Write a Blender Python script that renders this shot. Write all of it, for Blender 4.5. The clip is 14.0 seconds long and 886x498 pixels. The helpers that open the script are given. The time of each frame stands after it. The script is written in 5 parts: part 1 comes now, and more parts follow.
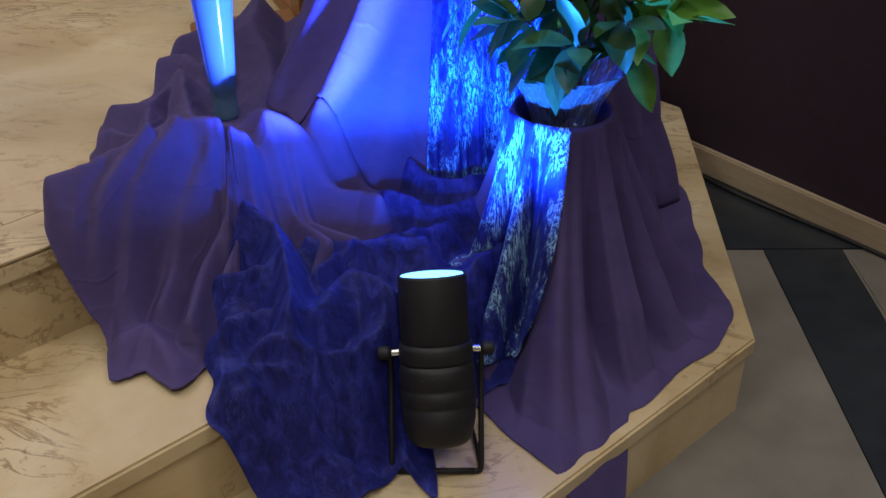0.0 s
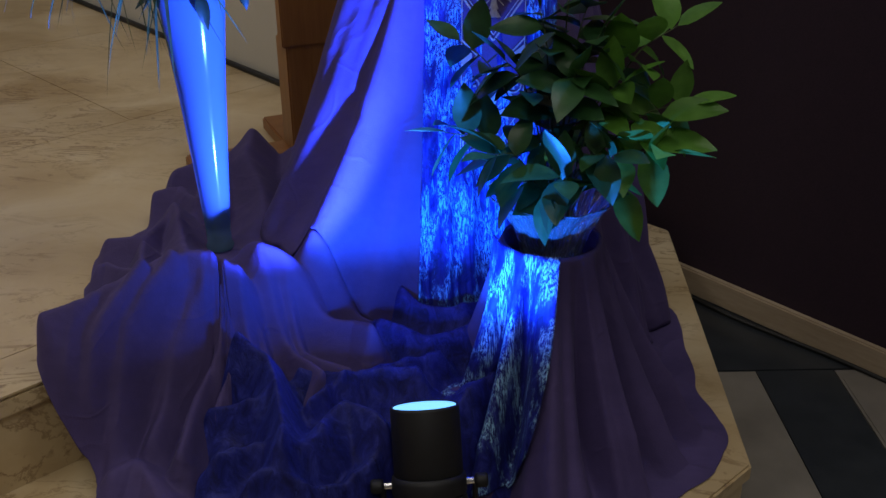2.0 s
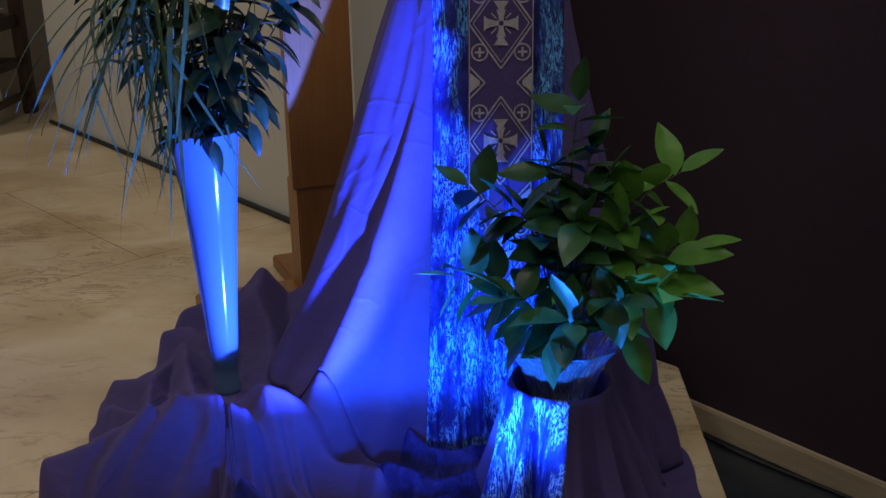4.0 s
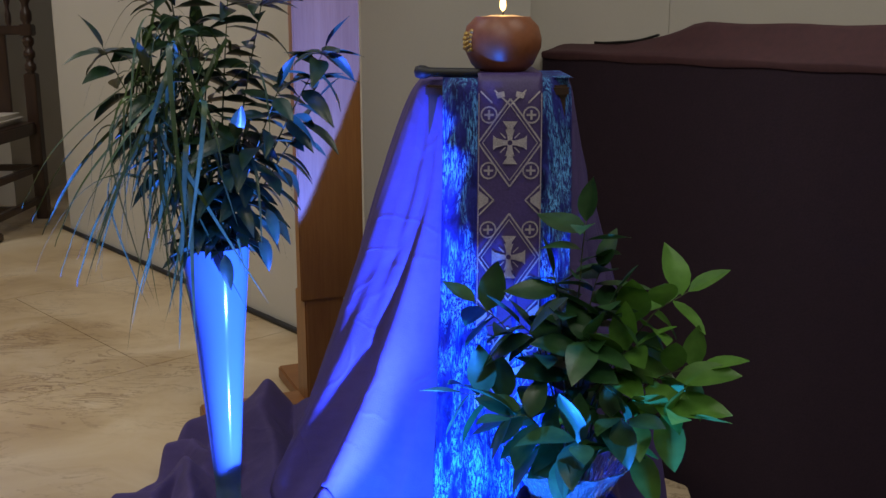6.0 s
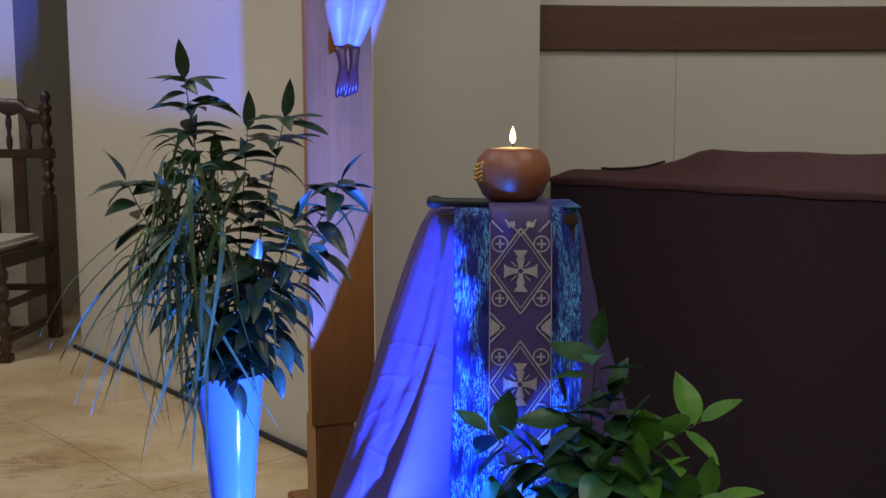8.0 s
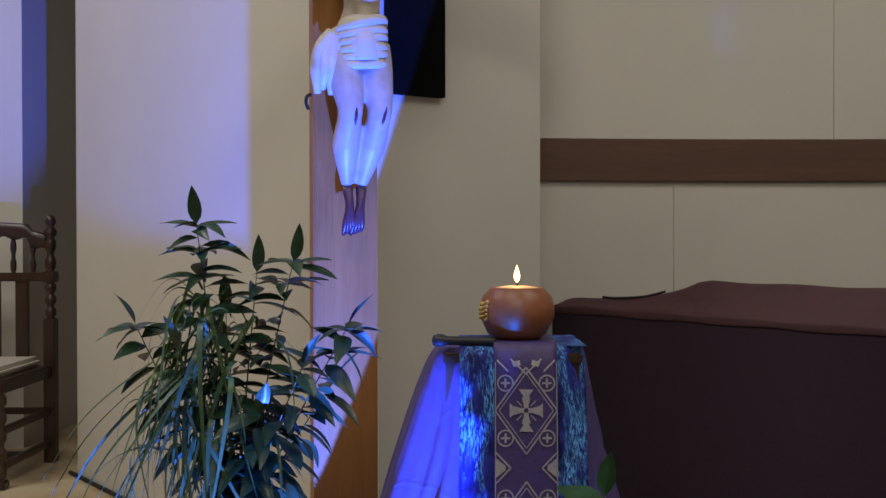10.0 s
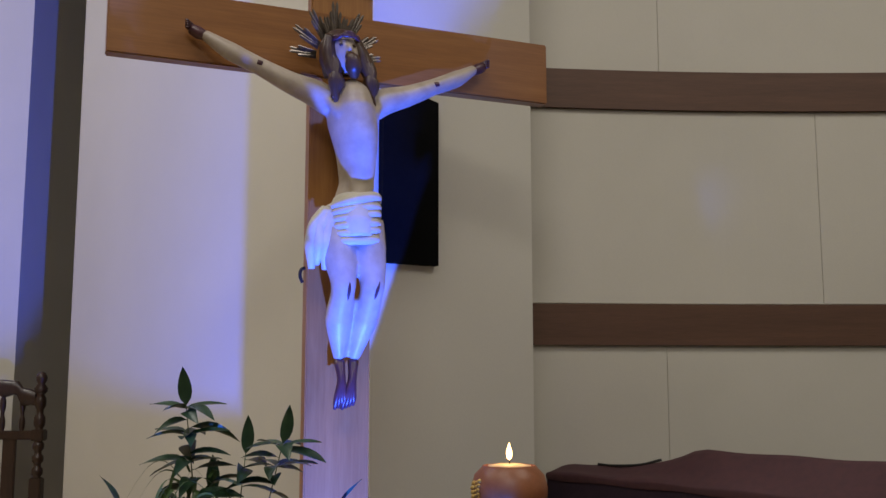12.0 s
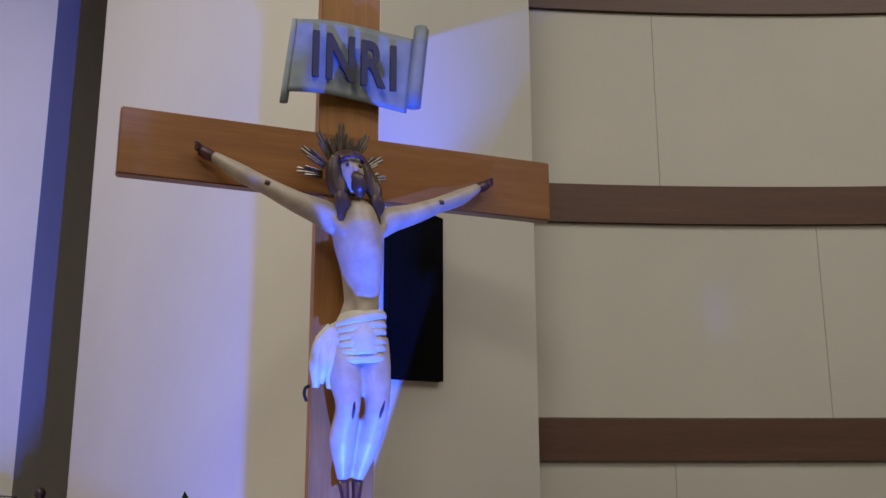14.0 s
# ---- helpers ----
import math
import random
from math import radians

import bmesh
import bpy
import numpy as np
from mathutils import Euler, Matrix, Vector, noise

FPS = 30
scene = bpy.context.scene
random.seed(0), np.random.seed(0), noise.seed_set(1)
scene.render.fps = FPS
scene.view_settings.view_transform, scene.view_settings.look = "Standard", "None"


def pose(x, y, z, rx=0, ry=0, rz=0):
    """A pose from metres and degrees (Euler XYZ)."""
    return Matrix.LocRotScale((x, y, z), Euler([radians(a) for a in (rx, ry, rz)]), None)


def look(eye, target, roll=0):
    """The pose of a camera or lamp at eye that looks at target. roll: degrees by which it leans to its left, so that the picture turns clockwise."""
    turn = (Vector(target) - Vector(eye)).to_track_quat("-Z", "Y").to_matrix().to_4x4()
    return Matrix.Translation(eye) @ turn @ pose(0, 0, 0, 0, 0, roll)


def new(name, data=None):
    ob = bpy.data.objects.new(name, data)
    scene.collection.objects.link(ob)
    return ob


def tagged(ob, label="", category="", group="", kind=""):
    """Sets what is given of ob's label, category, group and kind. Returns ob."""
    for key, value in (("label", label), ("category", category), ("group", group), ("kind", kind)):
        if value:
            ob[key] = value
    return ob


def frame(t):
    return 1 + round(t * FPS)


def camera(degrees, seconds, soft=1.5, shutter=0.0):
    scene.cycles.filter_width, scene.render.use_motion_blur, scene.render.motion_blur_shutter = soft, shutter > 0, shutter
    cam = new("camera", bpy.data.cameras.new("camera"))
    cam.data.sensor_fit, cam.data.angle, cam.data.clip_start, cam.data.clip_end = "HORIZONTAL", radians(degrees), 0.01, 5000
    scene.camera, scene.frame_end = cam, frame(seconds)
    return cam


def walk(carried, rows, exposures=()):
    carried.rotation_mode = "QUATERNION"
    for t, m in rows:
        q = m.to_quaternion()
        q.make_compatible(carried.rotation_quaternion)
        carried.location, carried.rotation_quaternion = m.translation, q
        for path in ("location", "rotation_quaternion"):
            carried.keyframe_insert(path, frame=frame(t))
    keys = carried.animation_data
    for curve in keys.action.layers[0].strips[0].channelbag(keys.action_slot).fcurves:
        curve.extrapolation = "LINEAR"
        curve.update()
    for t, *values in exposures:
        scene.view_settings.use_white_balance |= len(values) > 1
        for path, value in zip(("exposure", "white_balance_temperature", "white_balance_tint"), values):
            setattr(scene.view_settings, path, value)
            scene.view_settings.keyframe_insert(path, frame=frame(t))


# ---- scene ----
cam = camera(47.31, 14.0)

PATH = [
    (0, (0.0001, 0.0001, 0.8551), (0.0025, 1.6782, -0.2329), -0.17),
    (0.5, (0.0001, 0.0027, 0.8622), (0.0090, 1.7062, -0.1856), -0.22),
    (1, (0.0001, 0.0029, 0.8692), (0.0174, 1.7350, -0.1306), -0.24),
    (1.5, (0.0012, 0.0017, 0.8776), (0.0207, 1.7638, -0.0682), -0.40),
    (2, (0.0020, 0.0001, 0.8842), (0.0209, 1.7908, -0.0064), -0.57),
    (2.5, (0.0026, 0.0004, 0.8913), (0.0203, 1.8190, 0.0592), -0.64),
    (3, (0.0026, 0.0026, 0.8984), (0.0153, 1.8467, 0.1245), -0.70),
    (3.5, (0.0030, 0.0041, 0.9041), (0.0122, 1.8716, 0.1885), -0.79),
    (4, (0.0031, 0.0058, 0.9100), (0.0090, 1.8941, 0.2512), -0.80),
    (4.2, (0.0028, 0.0067, 0.9121), (0.0072, 1.9022, 0.2740), -0.80),
    (6.3, (-0.0009, 0.0021, 0.9314), (-0.0062, 1.9557, 0.5030), 0.00),
    (6.5, (-0.0019, 0.0003, 0.9344), (-0.0075, 1.9578, 0.5246), -0.00),
    (7, (-0.0043, -0.0044, 0.9420), (-0.0123, 1.9632, 0.5836), 0.04),
    (7.5, (-0.0055, -0.0091, 0.9496), (-0.0201, 1.9684, 0.6504), 0.02),
    (8, (-0.0071, -0.0152, 0.9578), (-0.0273, 1.9708, 0.7221), -0.09),
    (8.2, (-0.0076, -0.0175, 0.9610), (-0.0281, 1.9712, 0.7496), -0.22),
    (10.5, (-0.0250, -0.0343, 1.0319), (-0.0383, 1.9651, 1.0790), -0.08),
    (11, (-0.0194, -0.0382, 1.0499), (-0.0336, 1.9581, 1.1718), -0.02),
    (11.5, (-0.0150, -0.0417, 1.0672), (-0.0242, 1.9484, 1.2660), 0.01),
    (12, (-0.0140, -0.0446, 1.0801), (-0.0204, 1.9379, 1.3443), -0.00),
    (12.5, (-0.0151, -0.0472, 1.0894), (-0.0229, 1.9267, 1.4112), -0.03),
    (13, (-0.0160, -0.0520, 1.0966), (-0.0239, 1.9127, 1.4708), -0.06),
    (13.5, (-0.0161, -0.0539, 1.1018), (-0.0257, 1.9007, 1.5255), -0.15),
    (14, (-0.0162, -0.0547, 1.1065), (-0.0297, 1.8897, 1.5747), -0.13),
]
EXPOSURES = [(0.0, 0.38), (0.6, 0.18), (1.3, -0.48), (3.5, -0.5), (4.2, -0.34), (6.5, 0.14), (11.0, 0.28), (14.0, 0.30)]
walk(cam, [(t, look(eye, target, roll)) for t, eye, target, roll in PATH], EXPOSURES)
SPOT_POWER, SPOT_COLOR = 78.0, (0.015, 0.15, 1.0)
BEAM_POWER, SPILL_POWER, BEAM_COLOR = 520.0, 48.0, (0.045, 0.10, 1.0)
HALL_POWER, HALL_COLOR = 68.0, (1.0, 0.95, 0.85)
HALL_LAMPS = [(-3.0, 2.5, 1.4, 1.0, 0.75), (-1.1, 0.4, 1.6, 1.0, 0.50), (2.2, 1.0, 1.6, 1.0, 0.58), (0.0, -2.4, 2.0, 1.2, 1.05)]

# ---- light ----
world = bpy.data.worlds.new("World")
scene.world = world
world.use_nodes = True
world.node_tree.nodes["Background"].inputs[0].default_value = (0.5, 0.45, 0.4, 1)
world.node_tree.nodes["Background"].inputs[1].default_value = 0.02

SPOT_TOP = Vector((-0.016, 1.322, -0.05))
SPOT_AXIS = Vector((-0.05, 0.45, 0.89)).normalized()


def lamp(name, kind, m, energy, color, **more):
    data = bpy.data.lights.new(name, kind)
    data.energy, data.color = energy, color
    if kind == "SPOT":
        data.spot_size, data.spot_blend, data.shadow_soft_size = more["size"], more["blend"], more["soft"]
    elif kind == "AREA":
        data.shape, data.size, data.size_y = "RECTANGLE", more["x"], more["y"]
    else:
        data.shadow_soft_size = more["soft"]
    ob = new(name, data)
    ob.matrix_world = m
    return ob


lamp("stage_spot_light", "SPOT", look(SPOT_TOP + SPOT_AXIS * 0.012, SPOT_TOP + SPOT_AXIS + Vector((0.15, 0.05, 0.0))),
     SPOT_POWER, SPOT_COLOR, size=radians(121), blend=0.3, soft=0.012)
lamp("stage_spot_spill", "SPOT", look(SPOT_TOP + SPOT_AXIS * 0.012, SPOT_TOP + SPOT_AXIS), SPILL_POWER, SPOT_COLOR, size=radians(172), blend=1.0, soft=0.03)
lamp("stage_spot_beam", "SPOT", look(SPOT_TOP + SPOT_AXIS * 0.0125, (-1.10, 2.75, 1.70)), BEAM_POWER, BEAM_COLOR, size=radians(64), blend=0.45, soft=0.012)
# unseen ceiling lights without fixtures, added for the hall's ambient light
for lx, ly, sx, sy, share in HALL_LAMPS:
    lamp("unseen_ceiling_light", "AREA", look((lx, ly, 4.33), (lx, ly, 0)), HALL_POWER * share, HALL_COLOR, x=sx, y=sy)
lamp("candle_glow", "POINT", pose(0.112, 2.02, 0.957), 0.22, (1.0, 0.55, 0.2), soft=0.008)

# ---- materials ----


def material(name, rough=0.6, metal=0.0):
    m = bpy.data.materials.new(name)
    m.use_nodes = True
    b = m.node_tree.nodes["Principled BSDF"]
    b.inputs["Roughness"].default_value, b.inputs["Metallic"].default_value = rough, metal
    return m, m.node_tree.nodes, m.node_tree.links, b


def noise_tex(n, l, scale, detail=4.0, rough=0.55, stretch=None, source="Object", warp=0.0):
    co = n.new("ShaderNodeTexCoord")
    tex = n.new("ShaderNodeTexNoise")
    tex.inputs["Scale"].default_value, tex.inputs["Detail"].default_value = scale, detail
    tex.inputs["Roughness"].default_value, tex.inputs["Distortion"].default_value = rough, warp
    out = co.outputs[source]
    if stretch:
        mp = n.new("ShaderNodeMapping")
        mp.inputs["Scale"].default_value = stretch
        l.new(out, mp.inputs[0])
        out = mp.outputs[0]
    l.new(out, tex.inputs["Vector"])
    return tex.outputs["Fac"]


def ramp(n, l, fac, stops):
    r = n.new("ShaderNodeValToRGB")
    while len(r.color_ramp.elements) < len(stops):
        r.color_ramp.elements.new(0.5)
    for e, (p, c) in zip(r.color_ramp.elements, stops):
        e.position, e.color = p, (*c, 1)
    l.new(fac, r.inputs[0])
    return r.outputs[0]


def blend(n, l, fac, a, b, how="MIX"):
    mx = n.new("ShaderNodeMix")
    mx.data_type, mx.blend_type = "RGBA", how
    for sock, v in ((mx.inputs[0], fac), (mx.inputs[6], a), (mx.inputs[7], b)):
        if isinstance(v, (int, float)):
            sock.default_value = v
        elif isinstance(v, tuple):
            sock.default_value = (*v, 1)
        else:
            l.new(v, sock)
    return mx.outputs[2]


def bump(n, l, b, height, strength, distance=0.01):
    bp = n.new("ShaderNodeBump")
    bp.inputs["Strength"].default_value, bp.inputs["Distance"].default_value = strength, distance
    l.new(height, bp.inputs["Height"])
    l.new(bp.outputs[0], b.inputs["Normal"])


def simple(name, dark, light, scale=20.0, rough=0.6, metal=0.0, relief=0.1, stretch=None, detail=4.0, depth=0.004):
    m, n, l, b = material(name, rough, metal)
    f = noise_tex(n, l, scale, detail, stretch=stretch)
    f2 = noise_tex(n, l, scale * 0.17, 3.0)
    c = ramp(n, l, f, [(0.3, dark), (0.7, light)])
    c = blend(n, l, 0.35, c, ramp(n, l, f2, [(0.3, dark), (0.7, light)]))
    l.new(c, b.inputs["Base Color"])
    bump(n, l, b, f, relief, depth)
    return m


def marble_material():
    m, n, l, b = material("cream_marble", 0.32)
    cloud = noise_tex(n, l, 3.2, 6.0, 0.6, warp=0.6)
    base = ramp(n, l, cloud, [(0.30, (0.41, 0.29, 0.15)), (0.5, (0.54, 0.415, 0.245)), (0.70, (0.64, 0.53, 0.36))])
    vein = noise_tex(n, l, 5.5, 9.0, 0.66, stretch=(0.6, 1.6, 1.0), warp=1.4)
    line = ramp(n, l, vein, [(0.470, (0, 0, 0)), (0.5, (1, 1, 1)), (0.520, (0, 0, 0))])
    gate = ramp(n, l, noise_tex(n, l, 2.6, 3.0), [(0.44, (0, 0, 0)), (0.60, (0.8, 0.8, 0.8))])
    base = blend(n, l, blend(n, l, 1.0, line, gate, "MULTIPLY"), base, (0.20, 0.115, 0.05))
    fleck = ramp(n, l, noise_tex(n, l, 38.0, 5.0), [(0.60, (0, 0, 0)), (0.70, (0.8, 0.8, 0.8))])
    base = blend(n, l, blend(n, l, 1.0, fleck, gate, "MULTIPLY"), base, (0.17, 0.09, 0.04))
    l.new(base, b.inputs["Base Color"])
    bump(n, l, b, noise_tex(n, l, 60.0, 3.0), 0.04, 0.002)
    return m


def plaster_material(name, a, c, seed):
    m, n, l, b = material(name, 0.75)
    f = noise_tex(n, l, 1.1 + seed, 4.0)
    grain = noise_tex(n, l, 160.0, 3.0)
    col = ramp(n, l, f, [(0.3, a), (0.7, c)])
    col = blend(n, l, 0.06, col, grain, "MULTIPLY")
    l.new(col, b.inputs["Base Color"])
    bump(n, l, b, grain, 0.12, 0.002)
    return m


def wood_material(name, dark, light, stretch, rough=0.45):
    m, n, l, b = material(name, rough)
    g = noise_tex(n, l, 9.0, 6.0, 0.6, stretch=stretch, warp=0.4)
    fine = noise_tex(n, l, 60.0, 4.0, 0.6, stretch=stretch)
    col = ramp(n, l, g, [(0.28, dark), (0.55, tuple((x + y) / 2 for x, y in zip(dark, light))), (0.75, light)])
    col = blend(n, l, 0.3, col, ramp(n, l, fine, [(0.35, dark), (0.65, light)]))
    l.new(col, b.inputs["Base Color"])
    bump(n, l, b, fine, 0.12, 0.002)
    return m


def linen_material(name, dark, light):
    m, n, l, b = material(name, 0.85)
    f = noise_tex(n, l, 6.0, 4.0)
    weave = noise_tex(n, l, 420.0, 2.0, stretch=(1, 0.35, 1))
    slub = noise_tex(n, l, 70.0, 3.0, stretch=(0.25, 1.5, 1))
    col = ramp(n, l, f, [(0.3, dark), (0.7, light)])
    col = blend(n, l, 0.22, col, ramp(n, l, slub, [(0.35, dark), (0.7, light)]))
    l.new(col, b.inputs["Base Color"])
    b.inputs["Sheen Weight"].default_value = 0.04
    b.inputs["Sheen Roughness"].default_value = 0.5
    b.inputs["Sheen Tint"].default_value = (0.5, 0.45, 1, 1)
    crease = ramp(n, l, noise_tex(n, l, 7.0, 2.0, 0.4, warp=0.6), [(0.455, (0, 0, 0)), (0.5, (1, 1, 1)), (0.545, (0, 0, 0))])
    soft = noise_tex(n, l, 24.0, 3.0, 0.5)
    both = blend(n, l, 0.35, blend(n, l, 0.45, crease, soft), weave)
    bump(n, l, b, both, 0.42, 0.006)
    return m


def velvet_material(name, sheen_color, lay_from):
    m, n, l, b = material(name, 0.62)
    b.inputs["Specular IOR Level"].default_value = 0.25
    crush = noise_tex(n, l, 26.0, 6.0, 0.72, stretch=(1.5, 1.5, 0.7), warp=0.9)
    # mottled sheen of the crushed pile, mixed into the base colour
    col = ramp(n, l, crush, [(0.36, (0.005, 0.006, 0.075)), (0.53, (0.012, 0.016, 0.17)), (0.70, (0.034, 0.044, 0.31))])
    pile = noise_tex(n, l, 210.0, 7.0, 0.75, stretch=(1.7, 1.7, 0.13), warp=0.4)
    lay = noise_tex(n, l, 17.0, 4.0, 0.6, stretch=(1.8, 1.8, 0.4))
    # pale sheen along the pile, painted as streaks of base colour
    sheen_streak = blend(n, l, 1.0, ramp(n, l, pile, [(0.49, (0, 0, 0)), (0.55, (1, 1, 1))]), ramp(n, l, lay, [(lay_from, (0, 0, 0)), (lay_from + 0.1, (1, 1, 1))]), "MULTIPLY")
    col = blend(n, l, sheen_streak, col, sheen_color)
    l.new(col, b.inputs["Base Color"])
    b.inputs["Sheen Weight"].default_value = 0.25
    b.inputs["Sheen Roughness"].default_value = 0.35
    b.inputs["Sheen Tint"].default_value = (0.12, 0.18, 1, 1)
    bump(n, l, b, crush, 0.6, 0.006)
    return m


def leaf_material(name, dark, light, trans=0.25):
    m, n, l, b = material(name, 0.38)
    info = n.new("ShaderNodeObjectInfo")
    f = noise_tex(n, l, 30.0, 4.0)
    col = ramp(n, l, f, [(0.3, dark), (0.7, light)])
    vary = ramp(n, l, info.outputs["Random"], [(0.0, (0.75, 0.75, 0.75)), (1.0, (1.25, 1.25, 1.1))])
    col = blend(n, l, 1.0, col, vary, "MULTIPLY")
    l.new(col, b.inputs["Base Color"])
    tr = n.new("ShaderNodeBsdfTranslucent")
    l.new(col, tr.inputs[0])
    mx = n.new("ShaderNodeMixShader")
    mx.inputs[0].default_value = trans
    l.new(b.outputs[0], mx.inputs[1])
    l.new(tr.outputs[0], mx.inputs[2])
    l.new(mx.outputs[0], n["Material Output"].inputs[0])
    bump(n, l, b, noise_tex(n, l, 90.0, 2.0), 0.08, 0.002)
    return m


def emit_material(name, color, strength):
    m, n, l, b = material(name)
    b.inputs["Base Color"].default_value = (*color, 1)
    b.inputs["Emission Color"].default_value = (*color, 1)
    b.inputs["Emission Strength"].default_value = strength
    return m


MARBLE = marble_material()
PLASTER = plaster_material("cream_plaster", (0.57, 0.545, 0.48), (0.63, 0.60, 0.53), 0.0)
PLASTER_APSE = plaster_material("apse_plaster", (0.54, 0.51, 0.44), (0.60, 0.565, 0.49), 0.4)
BAND = wood_material("brown_band_wood", (0.075, 0.035, 0.02), (0.13, 0.062, 0.036), (0.3, 0.3, 4.0), 0.5)
CROSS_WOOD = wood_material("honey_brown_wood", (0.24, 0.095, 0.022), (0.39, 0.18, 0.05), (4.0, 4.0, 0.22), 0.4)
BAR_WOOD = wood_material("brown_bar_wood", (0.19, 0.07, 0.016), (0.31, 0.13, 0.034), (0.22, 4.0, 4.0), 0.4)
DARK_WOOD = wood_material("dark_chair_wood", (0.022, 0.012, 0.008), (0.06, 0.03, 0.018), (4.0, 4.0, 0.5), 0.35)
SKIRT_WOOD = wood_material("pale_board", (0.33, 0.25, 0.17), (0.48, 0.38, 0.27), (0.4, 0.4, 3.0), 0.5)
MAROON = simple("maroon_cloth", (0.018, 0.008, 0.018), (0.030, 0.013, 0.026), 160.0, 0.9, relief=0.2)
# light from above put into the top cloth's colour, redder and lighter
MAROON_LIT = simple("maroon_cloth_lit", (0.045, 0.015, 0.019), (0.070, 0.023, 0.027), 50.0, 0.75)
GREY_TILE = simple("grey_stone_tile", (0.15, 0.135, 0.12), (0.23, 0.21, 0.185), 9.0, 0.4, relief=0.05)
BLACK_TILE = simple("black_stone_tile", (0.018, 0.022, 0.028), (0.035, 0.04, 0.048), 14.0, 0.3, relief=0.05)
GROUT = simple("grout", (0.08, 0.07, 0.06), (0.12, 0.11, 0.09), 60.0, 0.9)
PURPLE = linen_material("purple_linen", (0.046, 0.031, 0.118), (0.076, 0.052, 0.178))
# one velvet: two copies coloured as spotlit, the last as unlit
VELVET_LIT = velvet_material("crushed_velvet_lit", (0.13, 0.42, 0.85), 0.46)
VELVET_LIT_STRIP = velvet_material("crushed_velvet_lit_strip", (0.30, 0.55, 0.80), 0.47)
VELVET_UNLIT = velvet_material("crushed_velvet_unlit", (0.022, 0.030, 0.20), 0.50)
STOLE = simple("stole_satin", (0.035, 0.02, 0.10), (0.06, 0.035, 0.15), 240.0, 0.5, relief=0.2)
SILVER = simple("silver_thread", (0.28, 0.26, 0.29), (0.48, 0.45, 0.46), 300.0, 0.38, 0.55, relief=0.4)
BLACK_METAL = simple("black_enamel", (0.003, 0.003, 0.005), (0.006, 0.006, 0.009), 90.0, 0.62, relief=0.05)


def dusty_material():
    m, n, l, b = material("dusty_black_enamel", 0.6)
    speck = ramp(n, l, noise_tex(n, l, 420.0, 2.0, 0.5), [(0.70, (0, 0, 0)), (0.74, (1, 1, 1))])
    here = ramp(n, l, noise_tex(n, l, 30.0, 3.0), [(0.45, (0, 0, 0)), (0.6, (1, 1, 1))])
    l.new(blend(n, l, blend(n, l, 1.0, speck, here, "MULTIPLY"), (0.004, 0.004, 0.007), (0.35, 0.36, 0.42)), b.inputs["Base Color"])
    bump(n, l, b, speck, 0.2, 0.001)
    return m


DUSTY = dusty_material()
STEEL = simple("bright_steel", (0.5, 0.5, 0.52), (0.7, 0.7, 0.72), 90.0, 0.25, 0.9)
BLACK_PANEL = simple("matt_black", (0.002, 0.002, 0.002), (0.004, 0.004, 0.004), 60.0, 0.95)
BLACK_PANEL.node_tree.nodes["Principled BSDF"].inputs["Specular IOR Level"].default_value = 0.1
CABLE = simple("black_rubber", (0.008, 0.008, 0.008), (0.016, 0.016, 0.016), 60.0, 0.55)
BROWN_BOWL = wood_material("varnished_brown_shell", (0.19, 0.060, 0.022), (0.29, 0.105, 0.042), (1.5, 1.5, 1.5), 0.42)
WAX = simple("cream_wax", (0.7, 0.5, 0.28), (0.8, 0.6, 0.36), 30.0, 0.5)
GOLD = simple("gold_paint", (0.45, 0.28, 0.06), (0.6, 0.4, 0.1), 80.0, 0.4, 0.4)
SKIN = simple("painted_plaster_body", (0.31, 0.25, 0.20), (0.47, 0.40, 0.33), 26.0, 0.45, relief=0.03)
HAIR = simple("painted_brown_hair", (0.03, 0.014, 0.008), (0.08, 0.04, 0.02), 60.0, 0.4, relief=0.5, stretch=(1, 1, 0.3))
LOIN = simple("painted_white_cloth", (0.46, 0.42, 0.34), (0.58, 0.54, 0.45), 30.0, 0.5, relief=0.1)
RED_PAINT = simple("dark_red_paint", (0.035, 0.012, 0.018), (0.09, 0.03, 0.035), 60.0, 0.4)
RAY_METAL = simple("aged_silver", (0.12, 0.10, 0.09), (0.26, 0.22, 0.19), 60.0, 0.35, 0.8)
SIGN_BOARD = simple("grey_painted_scroll", (0.16, 0.19, 0.22), (0.26, 0.29, 0.32), 25.0, 0.55)
SIGN_INK = simple("dark_letters", (0.012, 0.012, 0.03), (0.025, 0.022, 0.045), 60.0, 0.5)
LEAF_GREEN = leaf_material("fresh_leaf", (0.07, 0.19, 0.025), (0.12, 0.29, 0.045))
LEAF_DARK = leaf_material("dark_leaf", (0.008, 0.027, 0.012), (0.019, 0.052, 0.021), 0.06)
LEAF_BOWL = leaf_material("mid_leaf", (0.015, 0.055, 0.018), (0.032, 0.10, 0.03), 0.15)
BLADE = leaf_material("grass_leaf", (0.03, 0.07, 0.02), (0.075, 0.125, 0.04), 0.18)
STEM = simple("green_stem", (0.03, 0.05, 0.012), (0.06, 0.085, 0.02), 60.0, 0.5)
LENS = emit_material("lit_lens", (0.22, 0.62, 1.0), 1.6)
FLAME = emit_material("flame", (1.0, 0.60, 0.22), 7.0)

# ---- building helpers ----


def finish(bm, name, mats, smooth=True):
    me = bpy.data.meshes.new(name)
    bmesh.ops.recalc_face_normals(bm, faces=bm.faces)
    bm.to_mesh(me)
    bm.free()
    for m in mats if isinstance(mats, (list, tuple)) else [mats]:
        me.materials.append(m)
    if smooth:
        me.shade_smooth()
    return me


